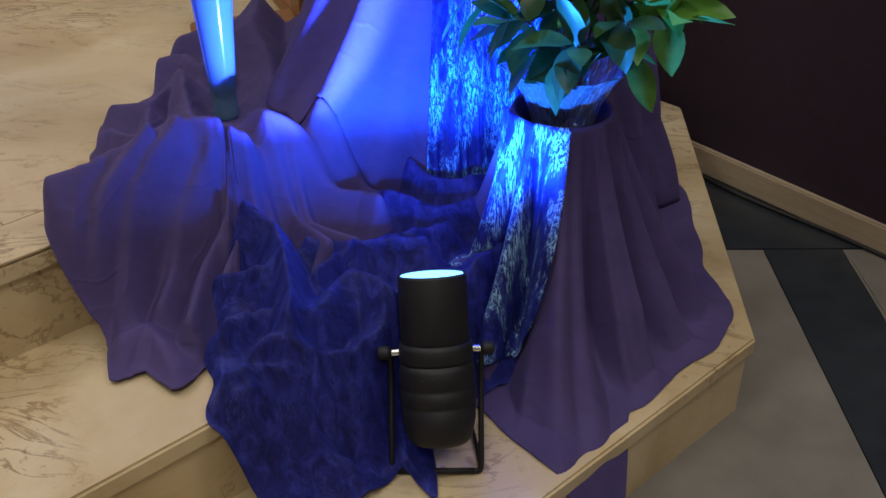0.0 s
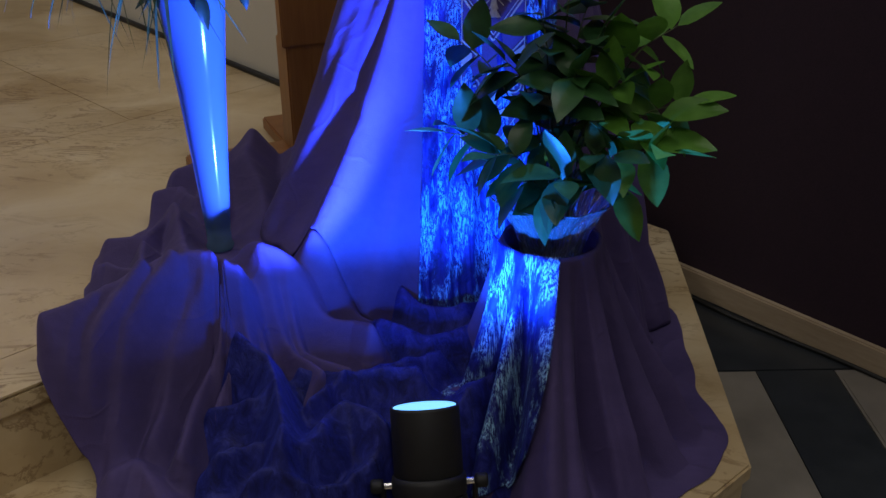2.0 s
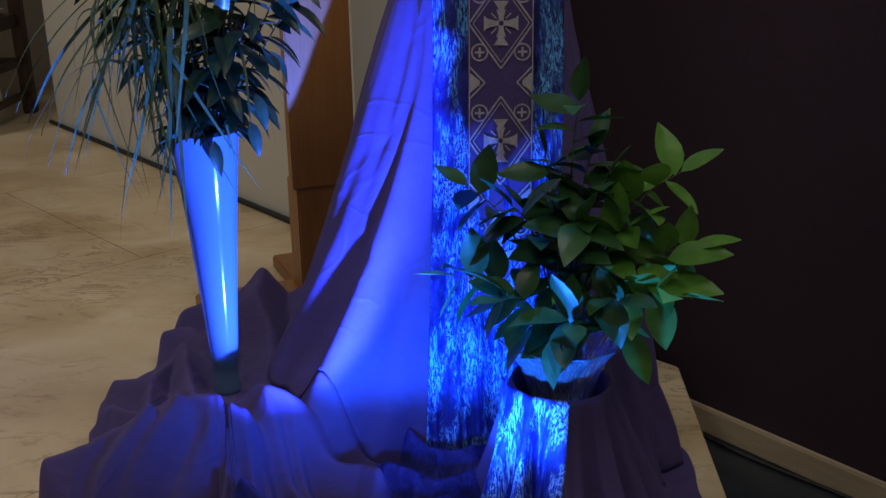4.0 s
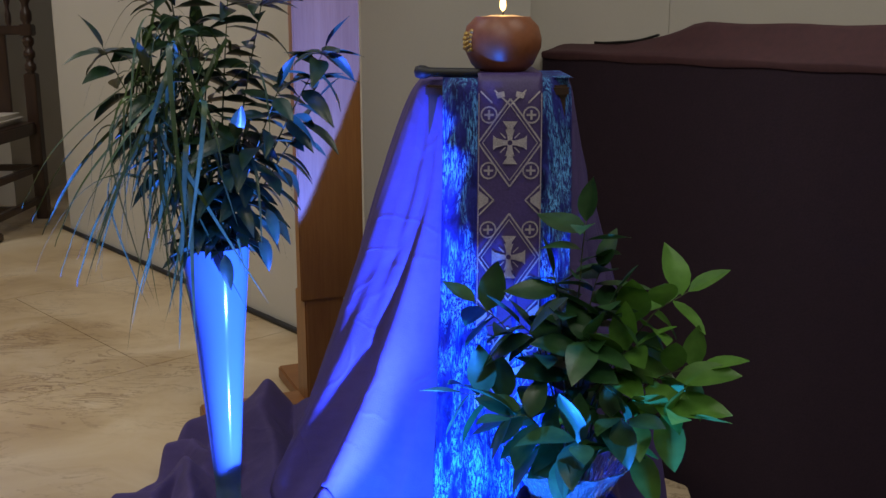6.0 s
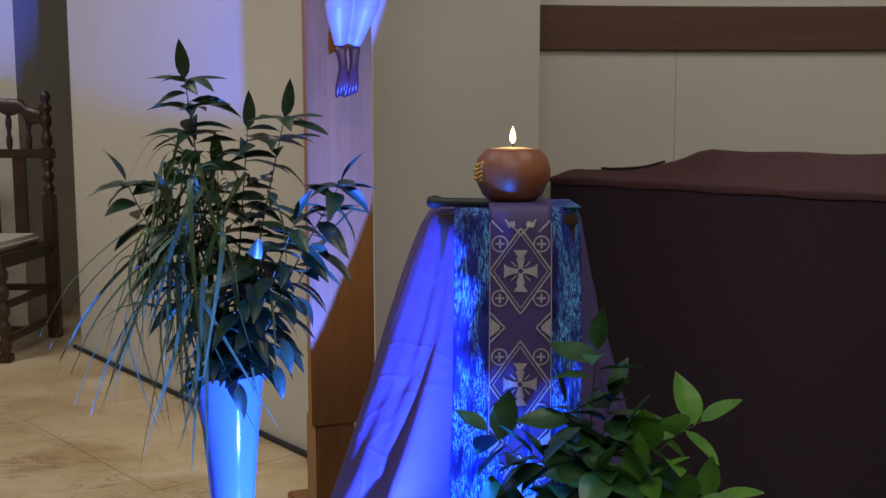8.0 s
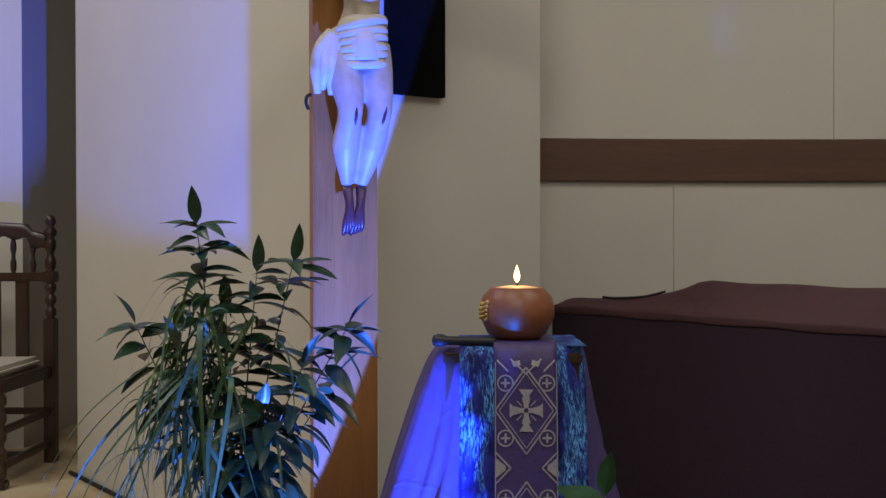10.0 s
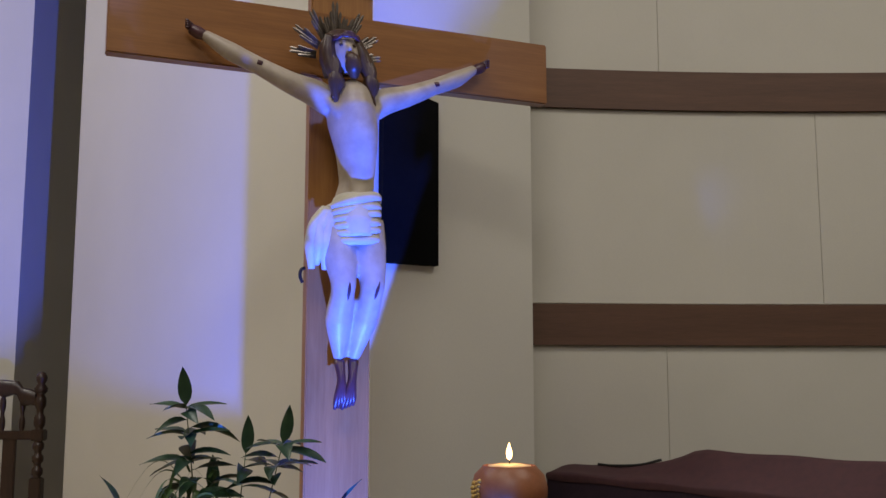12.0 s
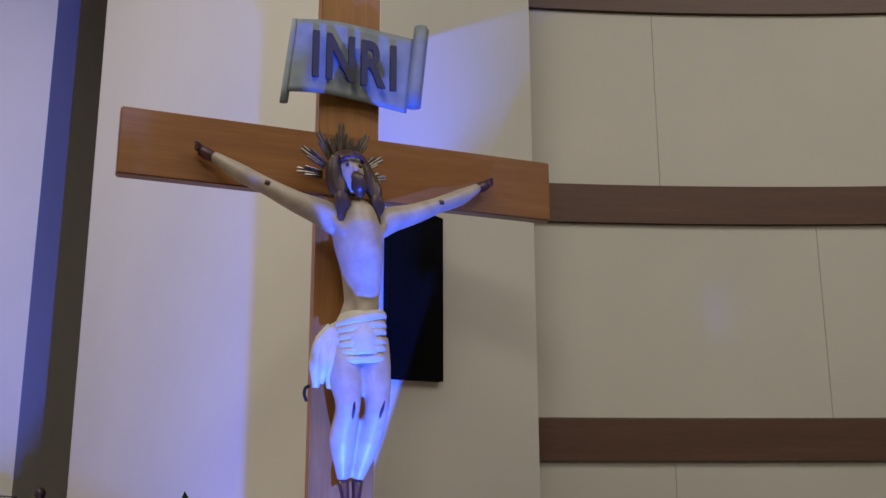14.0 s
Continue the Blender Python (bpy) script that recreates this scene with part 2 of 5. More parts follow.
def part(name, bm, mats, parent=None, label="", smooth=False):
    me = bm if isinstance(bm, bpy.types.Mesh) else finish(bm, name, mats, smooth)
    ob = new(name, me)
    if parent is not None:
        ob.parent = parent
    if label:
        tagged(ob, label)
    return ob


def empty(name, m, label, category, group="", kind=""):
    ob = new(name)
    ob.empty_display_size = 0.05
    ob.matrix_world = m
    return tagged(ob, label, category, group, kind)


def box(bm, x0, x1, y0, y1, z0, z1, bevel=0.0, m=None):
    r = bmesh.ops.create_cube(bm, size=1.0)
    vs = r["verts"]
    for v in vs:
        v.co = Vector((x0 + (v.co.x + 0.5) * (x1 - x0), y0 + (v.co.y + 0.5) * (y1 - y0), z0 + (v.co.z + 0.5) * (z1 - z0)))
    if bevel:
        es = list({e for v in vs for e in v.link_edges})
        vs = list(set(bmesh.ops.bevel(bm, geom=es, offset=bevel, segments=2, affect="EDGES")["verts"]) | {v for v in vs if v.is_valid})
    if m is not None:
        for v in vs:
            v.co = m @ v.co
    return bm


def boxed(*a, **k):
    return box(bmesh.new(), *a, **k)


def prism(points, z0, z1, bevel=0.0):
    bm = bmesh.new()
    vs = [bm.verts.new((x, y, z0)) for x, y in points]
    f = bm.faces.new(vs)
    top = bmesh.ops.extrude_face_region(bm, geom=[f])["geom"]
    up = [v for v in top if isinstance(v, bmesh.types.BMVert)]
    for v in up:
        v.co.z = z1
    bmesh.ops.recalc_face_normals(bm, faces=bm.faces)
    if bevel:
        es = [e for e in bm.edges if all(abs(v.co.z - z1) < 1e-6 for v in e.verts)]
        bmesh.ops.bevel(bm, geom=es, offset=bevel, segments=2, affect="EDGES")
    return bm


def lathe(profile, segs=40, bm=None, m=None, wobble=None):
    bm = bm or bmesh.new()
    rings = []
    for r, z in profile:
        ring = []
        for k in range(segs):
            a = 2 * math.pi * k / segs
            rr = r * (wobble(a, z) if wobble else 1)
            co = Vector((rr * math.cos(a), rr * math.sin(a), z))
            ring.append(bm.verts.new(m @ co if m is not None else co))
        rings.append(ring)
    for a, b in zip(rings, rings[1:]):
        for k in range(segs):
            bm.faces.new((a[k], a[(k + 1) % segs], b[(k + 1) % segs], b[k]))
    for ring in (rings[0], rings[-1]):
        if (ring[0].co - ring[segs // 2].co).length > 1e-5:
            bm.faces.new(ring)
    bmesh.ops.remove_doubles(bm, verts=[v for r in rings for v in r], dist=1e-6)
    return bm


def tube(points, radii, sides=8, bm=None, flat=1.0, mat=0):
    """A tube along points; flat squeezes it across its second axis."""
    bm = bm or bmesh.new()
    pts = [Vector(p) for p in points]
    if isinstance(radii, (int, float)):
        radii = [radii] * len(pts)
    rings, ref = [], None
    for i, (p, r) in enumerate(zip(pts, radii)):
        d = (pts[min(i + 1, len(pts) - 1)] - pts[max(i - 1, 0)]).normalized()
        if ref is None:
            ref = Vector((0, 0, 1)) if abs(d.z) < 0.8 else Vector((1, 0, 0))
        side = d.cross(ref).normalized()
        ref = side.cross(d).normalized()
        rings.append([bm.verts.new(p + r * (math.cos(a) * side + flat * math.sin(a) * ref))
                      for a in (2 * math.pi * k / sides for k in range(sides))])
    for a, b in zip(rings, rings[1:]):
        for k in range(sides):
            bm.faces.new((a[k], a[(k + 1) % sides], b[(k + 1) % sides], b[k])).material_index = mat
    for ring in (rings[0], rings[-1]):
        bm.faces.new(ring).material_index = mat
    return bm


def curve_points(ctrl, count):
    """Points evenly along a smooth curve through ctrl."""
    c = [Vector(p) for p in ctrl]
    c = [c[0] * 2 - c[1], *c, c[-1] * 2 - c[-2]]
    out = []
    for i in range(count):
        u = i / (count - 1) * (len(c) - 3)
        k = min(int(u), len(c) - 4)
        t = u - k
        a, b, d, e = c[k:k + 4]
        out.append(0.5 * ((2 * b) + (d - a) * t + (2 * a - 5 * b + 4 * d - e) * t * t + (3 * b - a - 3 * d + e) * t ** 3))
    return out


def grid_mesh(P, closed=False):
    """A bmesh from a rows x columns x 3 array of places."""
    rows, cols = P.shape[:2]
    bm = bmesh.new()
    vs = [[bm.verts.new(P[i, j]) for j in range(cols)] for i in range(rows)]
    for i in range(rows - 1):
        for j in range(cols if closed else cols - 1):
            k = (j + 1) % cols
            bm.faces.new((vs[i][j], vs[i][k], vs[i + 1][k], vs[i + 1][j]))
    return bm


# ---- steps and floors ----
EX, EY = 0.736, 0.677          # along the step edges
PLAT, STEP1, STEP2 = -1.398, -1.058, -0.728   # distance of each edge along the outward normal


def edge_y(x, offset):
    return (EY * x - offset) / EX


def level(name, offset, right, z, label):
    top = empty(name, Matrix(), label, "step", kind="structure")
    for nm, off, rx, z0, z1, bev, mat in (("riser", offset - 0.012, right, z - 0.18, z - 0.032, 0, MARBLE),
                                          ("tread", offset, right, z - 0.032, z, 0.005, MARBLE)):
        pts = [(-5.5, edge_y(-5.5, off))]
        if name == "step_lower":
            g = offset - off
            pts += [(0.608 - g, 1.548), (0.675 - g, 2.603), (0.627 - g, 2.651), (0.40, 2.88), (0.40, 5.0), (-5.5, 5.0)]
        else:
            pts += [(rx, edge_y(rx, off)), (rx, 5.745), (-5.5, 5.745)]
        part(nm, prism(pts, z0, z1, bev), mat, top)
    return top


level("step_lower", STEP2, 0.61, -0.36, "cream marble lower step with a worn nosing")
level("step_middle", STEP1, 0.34, -0.18, "cream marble middle step of the altar platform")
plat = level("platform", PLAT, 0.28, -0.004, "cream veined marble altar platform floor")
# the slabs of the platform, with fine joints between them
JD = Vector((0.724, 0.690))
JN = Vector((-0.690, 0.724))
for row in range(-6, 6):
    o = Vector((-0.80, 2.58)) + JN * (row * 0.92)
    for col in range(-3, 4):
        a0, a1 = (col + 0.5 * (row % 2)) * 1.5, (col + 1 + 0.5 * (row % 2)) * 1.5 - 0.0025
        bm = bmesh.new()
        q = [o + JD * a0, o + JD * a1, o + JD * a1 + JN * 0.9175, o + JD * a0 + JN * 0.9175]
        f = bm.faces.new([bm.verts.new((p.x, p.y, 0.0)) for p in q])
        for co, no in (((0.0, edge_y(0.0, PLAT + 0.0), 0), (EY, -EX, 0)), ((0.28, 0, 0), (1, 0, 0)), ((0, 5.74, 0), (0, 1, 0)), ((-5.4, 0, 0), (-1, 0, 0))):
            if bm.faces:
                bmesh.ops.bisect_plane(bm, geom=bm.verts[:] + bm.edges[:] + bm.faces[:], plane_co=co, plane_no=no, clear_outer=True)
        if not bm.faces:
            bm.free()
            continue
        r = bmesh.ops.extrude_face_region(bm, geom=bm.faces[:])
        for v in r["geom"]:
            if isinstance(v, bmesh.types.BMVert):
                v.co.z -= 0.0035
        part("slab", bm, MARBLE, plat)

ground = empty("floor", Matrix(), "grey and black stone tile floor of the nave", "floor", kind="structure")
part("screed", boxed(-9, 9, -9, 6.5, -0.60, -0.549), GROUT, ground)
GREY_X = [(-3.83, -3.08), (-3.07, -2.32), (-2.31, -1.56), (-1.55, -0.80), (-0.72, 0.03), (0.04, 0.812)]
for x0, x1 in GREY_X + [(1.013, 1.74), (1.75, 2.5), (2.51, 3.26), (3.27, 4.02)]:
    for k in range(1, 7):
        y0 = 2.145 - 1.12 * k
        part("grey_tile", boxed(x0, x1, y0 + 0.003, y0 + 1.117, -0.552, -0.54, 0.0), GREY_TILE, ground)
for x0, x1, y0, y1 in ((0.815, 1.010, -5.3, 2.143), (-4.0, 0.70, 2.15, 2.9), (0.703, 1.45, 2.15, 2.9), (1.453, 2.2, 2.15, 2.9), (-0.797, -0.723, -5.3, 2.143)):
    part("black_tile", boxed(x0, x1, y0, y1, -0.552, -0.54, 0.0), BLACK_TILE, ground)
for x0, x1 in ((1.02, 1.75), (1.76, 2.5)):
    part("grey_tile", boxed(x0, x1, 1.66, 2.1, -0.552, -0.538, 0.0), GREY_TILE, ground)

# ---- walls ----
HIGH = 4.4


def wall(name, points, z0, z1, mat, label):
    return tagged(part(name, prism(points, z0, z1), mat), label, "wall", kind="structure")


wall("pillar_wall", [(-1.630, 4.309), (-0.212, 2.606), (0.245, 2.985), (-1.173, 4.688)], -0.004, HIGH, PLASTER,
     "cream plastered square pillar standing on the platform")
wall("wall_side", [(-6.2, 5.75), (-0.6, 5.75), (-0.6, 5.95), (-6.2, 5.95)], -0.6, HIGH, PLASTER_APSE, "cream plastered wall behind the pillar")
wall("pilaster_wall", [(-6.0, 4.9), (-2.113, 4.9), (-2.113, 5.74), (-6.0, 5.74)], -0.004, HIGH, PLASTER, "cream plastered pilaster beside the chair")
wall("wall_west", [(-6.4, -7.2), (-6.2, -7.2), (-6.2, 5.95), (-6.4, 5.95)], -0.6, HIGH, PLASTER_APSE, "plain cream side wall")
wall("wall_east", [(4.6, -7.2), (4.8, -7.2), (4.8, 5.95), (4.6, 5.95)], -0.6, HIGH, PLASTER_APSE, "plain cream side wall")
wall("wall_south", [(-6.4, -7.4), (7.0, -7.4), (7.0, -7.2), (-6.4, -7.2)], -0.6, HIGH, PLASTER_APSE, "plain cream wall at the back of the nave")
tagged(part("ceiling", boxed(-6.4, 7.0, -7.4, 6.0, HIGH, HIGH + 0.15), PLASTER_APSE), "plain pale ceiling", "ceiling", kind="structure")

APSE_R, APSE_C = 7.0, Vector((1.2, 3.215 - 7.0))


def arc_block(x0, x1, z0, z1, front, depth, steps=12, bevel=0.0):
    """A piece of the curved wall between two places across, standing front metres before it."""
    bm = bmesh.new()
    rings = []
    for i in range(steps + 1):
        x = x0 + (x1 - x0) * i / steps
        a = math.asin((x - APSE_C.x) / APSE_R)
        ring = []
        for r, z in ((APSE_R - front, z0), (APSE_R - front, z1), (APSE_R - front + depth, z1), (APSE_R - front + depth, z0)):
            ring.append(bm.verts.new((APSE_C.x + r * math.sin(a), APSE_C.y + r * math.cos(a), z)))
        rings.append(ring)
    for a, b in zip(rings, rings[1:]):
        for k in range(4):
            bm.faces.new((a[k], a[(k + 1) % 4], b[(k + 1) % 4], b[k]))
    bm.faces.new(rings[0])
    bm.faces.new(rings[-1][::-1])
    return bm


apse = empty("apse_wall", Matrix(), "curved cream apse wall of large panels between brown wooden bands", "wall", kind="structure")
part("backing", arc_block(0.0, 5.0, -0.6, HIGH, -0.004, 0.15, 30), PLASTER_APSE, apse)
BANDS = ((1.201, 1.331), (1.970, 2.100), (2.732, 2.862))
for i, (z0, z1) in enumerate(((-0.54, BANDS[0][0]), (BANDS[0][1], BANDS[1][0]), (BANDS[1][1], BANDS[2][0]), (BANDS[2][1], 3.50), (3.62, HIGH))):
    seam = 0.69 if i % 2 == 0 else 1.205
    for k in range(-2, 4):
        x0, x1 = seam + 1.03 * k, seam + 1.03 * (k + 1) - 0.002
        x0, x1 = max(x0, 0.0), min(x1, 5.0)
        if x1 - x0 > 0.1:
            part("panel", arc_block(x0, x1, z0 + 0.004, z1 - 0.004, 0.0, 0.02, 10), PLASTER_APSE, apse)
for z0, z1 in (*BANDS, (3.50, 3.62)):
    part("band", arc_block(0.0, 5.0, z0, z1, 0.014, 0.03, 30), BAND, apse, "dark brown wooden band")

# ---- low partition covered in maroon cloth ----
screen = empty("partition", Matrix(), "low partition covered in dark maroon cloth with a pale board at its foot", "partition")
D = Vector((0.637, -0.771))
A = Vector((0.741, 2.582))
N = Vector((-0.771, -0.637))
f0, f1 = A - D * 0.70, A + D * 2.3
foot = [f0, f1, f1 - N * 0.24, f0 - N * 0.24]
part("body", prism([tuple(p) for p in foot], -0.54, 0.80), MAROON, screen)
Pt = np.zeros((70, 9, 3))
for i in range(70):
    s = -0.70 + 3.0 * i / 69
    ridge = float(np.interp(s, [-0.70, -0.50, -0.418, -0.278, -0.203, 0.07, 2.3], [0.832, 0.838, 0.844, 0.874, 0.900, 0.897, 0.895]))
    p = A + D * s
    for j, (w, k) in enumerate(((-0.004, -0.35), (-0.006, -0.1), (-0.003, 0.0), (0.02, 0.14), (0.05, 0.44), (0.08, 0.86), (0.10, 1.0), (0.13, 0.95), (0.2, 0.2))):
        z = 0.812 + (ridge - 0.812) * k if k > 0 else 0.812 + 0.06 * k
        Pt[i, j] = (p.x - N.x * w, p.y - N.y * w, z + 0.002 * math.sin(s * 23 + j))
part("top_cover", grid_mesh(Pt), MAROON_LIT, screen, "maroon cloth sloping over the top, coloured redder as lit from above", smooth=True)
sk = bmesh.new()
m = Matrix(((D.x, N.x, 0, A.x), (D.y, N.y, 0, A.y), (0, 0, 1, 0), (0, 0, 0, 1)))
box(sk, -0.10, 2.3, 0.001, 0.022, -0.54, -0.463, 0.004, m)
part("skirting", sk, SKIRT_WOOD, screen, "pale wooden skirting board")


def cable(name, ctrl, r, label, count=40):
    return tagged(part(name, tube(curve_points(ctrl, count), r, 6), CABLE, smooth=True), label, "cable")


q = [A + D * s + N * w for s, w in ((-0.06, 0.035), (0.15, 0.05), (0.3, 0.045), (0.5, 0.03), (0.8, 0.032), (1.2, 0.034), (1.8, 0.03))]
cable("floor_cable", [(p.x, p.y, -0.533) for p in q], 0.006, "black cable lying along the skirting board")
q = [A + D * s - N * w for s, w in ((-0.58, 0.10), (-0.53, 0.09), (-0.46, 0.075), (-0.40, 0.085), (-0.34, 0.10))]
cable("top_cable", [(p.x, p.y, z) for p, z in zip(q, (0.838, 0.838, 0.842, 0.848, 0.864))], 0.004, "thin black cable lying on the partition top")
FD = Vector((0.640, -0.768))
# black rounded strip following the pillar's foot
q = [Vector((-1.636, 4.316)) + FD * s - Vector((0.768, 0.640)) * 0.012 for s in (-0.05, 0.3, 0.7, 1.1, 1.5, 1.9, 2.2)]
cable("pillar_foot_strip", [(p.x, p.y, 0.009) for p in q], 0.009, "thick black rounded strip along the foot of the pillar")

# ---- black panel on the pillar ----
P0 = Vector((-0.212, 2.606))
bm = bmesh.new()
pts = [(0.020, 1.398), (0.212, 1.402), (0.212, 1.864), (0.117, 1.880), (0.020, 1.848)]
vs = []
for off in (0.002, 0.022):
    vs.append([bm.verts.new((P0.x + 0.768 * s + 0.640 * off, P0.y + 0.640 * s - 0.768 * off, z)) for s, z in pts])
bm.faces.new(vs[0])
bm.faces.new(vs[1][::-1])
for k in range(5):
    bm.faces.new((vs[0][k], vs[0][(k + 1) % 5], vs[1][(k + 1) % 5], vs[1][k]))
tagged(part("wall_panel", bm, BLACK_PANEL), "matt black gable-topped panel fixed to the pillar", "panel")

# ---- crucifix ----
CX = Matrix(((0.9205, -0.3907, 0, -0.257), (0.3907, 0.9205, 0, 2.239), (0, 0, 1, 0), (0, 0, 0, 1)))
crux = empty("crucifix", CX, "tall wooden crucifix with a painted figure, standing on a wooden foot", "crucifix")
part("upright", boxed(-0.075, 0.075, 0.0, 0.036, 0.286, 2.36, 0.003), CROSS_WOOD, crux, "honey-brown wooden upright")
part("crossbar", boxed(-0.524, 0.541, -0.003, 0.033, 1.782, 1.937, 0.003), BAR_WOOD, crux, "brown wooden crossbar")
part("post", boxed(-0.066, 0.026, 0.003, 0.09, 0.036, 0.30, 0.004), CROSS_WOOD, crux, "narrow wooden post under the cross")
part("foot_board", boxed(-0.30, 0.24, 0.015, 0.105, 0.001, 0.036, 0.004), BAR_WOOD, crux)
part("foot_board", boxed(-0.065, 0.025, -0.16, 0.30, 0.001, 0.034, 0.004), BAR_WOOD, crux)
part("hook", tube(curve_points([(-0.075, 0.02, 1.34), (-0.085, 0.015, 1.335), (-0.088, 0.012, 1.32), (-0.082, 0.012, 1.305)], 8), 0.004, 6), BLACK_METAL, crux, "small black hook")

# the title scroll
rows, cols = 14, 40
P = np.zeros((rows, cols, 3))
for i in range(rows):
    for j in range(cols):
        u, v = j / (cols - 1), i / (rows - 1)
        x = -0.155 + 0.295 * u + 0.018 * (v - 0.3)
        z = 2.018 + 0.185 * v + 0.012 * math.sin(math.pi * u) - 0.012 * u * (1 - v)
        y = -0.030 - 0.006 * math.sin(2 * math.pi * u + 0.4)
        P[i, j] = (x, y, z)
sign = part("title_scroll", grid_mesh(P), SIGN_BOARD, crux, "grey painted scroll with dark letters", smooth=True)
sign.modifiers.new("thick", "SOLIDIFY").thickness = 0.006


def roll(ctrl, r, turns=1.5):
    n, k = 22, 6
    Q = np.zeros((n, k, 3))
    a, b = Vector(ctrl[0]), Vector(ctrl[1])
    for i in range(n):
        t = i / (n - 1)
        ang = turns * 2 * math.pi * t
        rad = r * (1 - 0.55 * t)
        for j in range(k):
            c = a.lerp(b, j / (k - 1))
            Q[i, j] = (c.x + rad * math.cos(ang), c.y + rad * math.sin(ang), c.z)
    return grid_mesh(Q)


for ctrl, r in ((((0.150, -0.036, 2.022), (0.172, -0.036, 2.236)), 0.017), (((-0.168, -0.022, 1.992), (-0.145, -0.022, 2.205)), 0.011)):
    ro = part("scroll_end", roll(ctrl, r), SIGN_BOARD, sign, smooth=True)
    ro.modifiers.new("thick", "SOLIDIFY").thickness = 0.004
for ch, x in (("I", -0.112), ("N", -0.078), ("R", 0.008), ("I", 0.082)):
    cu = bpy.data.curves.new("letter", "FONT")
    cu.body, cu.size, cu.extrude, cu.offset = ch, 0.158, 0.004, 0.0045
    tmp = bpy.data.objects.new("letter", cu)
    me = bpy.data.meshes.new_from_object(tmp)
    bpy.data.objects.remove(tmp)
    me.materials.clear()
    me.materials.append(SIGN_INK)
    y = -0.0445
    lo = new("letter", me)
    lo.parent = sign
    lo.matrix_local = pose(x, y, 2.062 - 0.03 * (x + 0.1), 90, 0, 0) @ Matrix.Diagonal((0.64, 1, 1, 1))

# the figure: one plain mesh
fig = bmesh.new()
body = bmesh.new()


def limb(points, radii, mat=0, sides=14, flat=1.0, count=22):
    c = curve_points(points, count)
    r = np.interp(np.linspace(0, 1, count), np.linspace(0, 1, len(radii)), radii)
    tube(c, [float(x) for x in r], sides, fig if mat else body, flat, mat)


limb([(0.0, -0.070, 1.752), (-0.004, -0.078, 1.718), (-0.004, -0.085, 1.675), (0.004, -0.092, 1.625), (0.010, -0.086, 1.57), (0.012, -0.078, 1.52), (0.004, -0.075, 1.475), (-0.004, -0.078, 1.42)],
     [0.024, 0.068, 0.079, 0.074, 0.062, 0.054, 0.060, 0.064], flat=0.66, sides=24, count=40)
limb([(-0.060, -0.100, 1.700), (-0.030, -0.122, 1.668), (-0.002, -0.126, 1.672), (0.028, -0.122, 1.668), (0.056, -0.100, 1.698)], [0.010, 0.021, 0.012, 0.021, 0.010], count=24)
limb([(0.010, -0.124, 1.60), (0.012, -0.122, 1.56), (0.012, -0.112, 1.515)], [0.012, 0.017, 0.012], count=10)
for s in (-1, 1):
    limb([(s * 0.048, -0.076, 1.702), (s * 0.085, -0.070, 1.722), (s * 0.14, -0.064, 1.742), (s * 0.205, -0.056, 1.772), (s * 0.27, -0.045, 1.803), (s * 0.325, -0.03, 1.838)],
         [0.034, 0.031, 0.025, 0.020, 0.021, 0.012], count=30)
    limb([(s * 0.205, -0.070, 1.774), (s * 0.215, -0.072, 1.777)], [0.008, 0.006], 3, 8, count=4)
    limb([(s * 0.320, -0.03, 1.834), (s * 0.337, -0.026, 1.842), (s * 0.352, -0.022, 1.850)], [0.011, 0.014, 0.011], 3, count=8)
    for f in range(4):
        limb([(s * 0.347, -0.022, 1.845 + 0.004 * f), (s * 0.362, -0.030, 1.850 + 0.005 * f), (s * 0.360, -0.040, 1.846 + 0.005 * f)], [0.0042, 0.0038, 0.0025], 3, 6, count=6)
    limb([(s * 0.032, -0.080, 1.43), (s * 0.034, -0.104, 1.37), (s * 0.033 + 0.004, -0.124, 1.305), (s * 0.032 + 0.003, -0.122, 1.272), (s * 0.029, -0.094, 1.215), (s * 0.016 - 0.003, -0.070, 1.135)],
         [0.045, 0.040, 0.029, 0.026, 0.030, 0.013], count=30)
    limb([(s * 0.034 + 0.010, -0.149, 1.298), (s * 0.031 + 0.008, -0.147, 1.275), (s * 0.027, -0.124, 1.225)], [0.003, 0.005, 0.0015], 3, 8, count=8)
    for k in range(4):
        limb([(s * 0.016 - 0.006 + 0.002 * k, -0.070, 1.13), (s * 0.012 - 0.006, -0.086, 1.09), (s * 0.010 - 0.010 + 0.006 * (k - 1.5), -0.088, 1.05), (s * 0.008 - 0.010 + 0.008 * (k - 1.5), -0.078, 1.026 + 0.003 * k)], [0.010, 0.010, 0.0065, 0.004], 3, 8, count=12)
for s in (-1, 1):
    limb([(s * 0.020 + 0.011, -0.118, 1.545), (s * 0.018 + 0.012, -0.116, 1.50)], [0.010, 0.012], 0, 10, count=6)
# head, beard and hair
limb([(-0.034, -0.104, 1.850), (-0.031, -0.112, 1.828), (-0.026, -0.116, 1.803), (-0.020, -0.116, 1.780), (-0.014, -0.112, 1.762)], [0.014, 0.027, 0.028, 0.024, 0.012], 0, 16, count=20)
limb([(-0.031, -0.142, 1.822), (-0.028, -0.151, 1.808), (-0.026, -0.146, 1.801)], [0.003, 0.006, 0.006], 0, 8, count=8)
limb([(-0.030, -0.138, 1.795), (-0.022, -0.145, 1.786), (-0.016, -0.140, 1.768), (-0.010, -0.128, 1.748)], [0.008, 0.016, 0.019, 0.008], 1, count=14)
for s in (-1, 1):
    limb([(s * 0.012 - 0.031, -0.141, 1.819), (s * 0.018 - 0.030, -0.137, 1.817)], [0.004, 0.003], 1, 8, count=4)
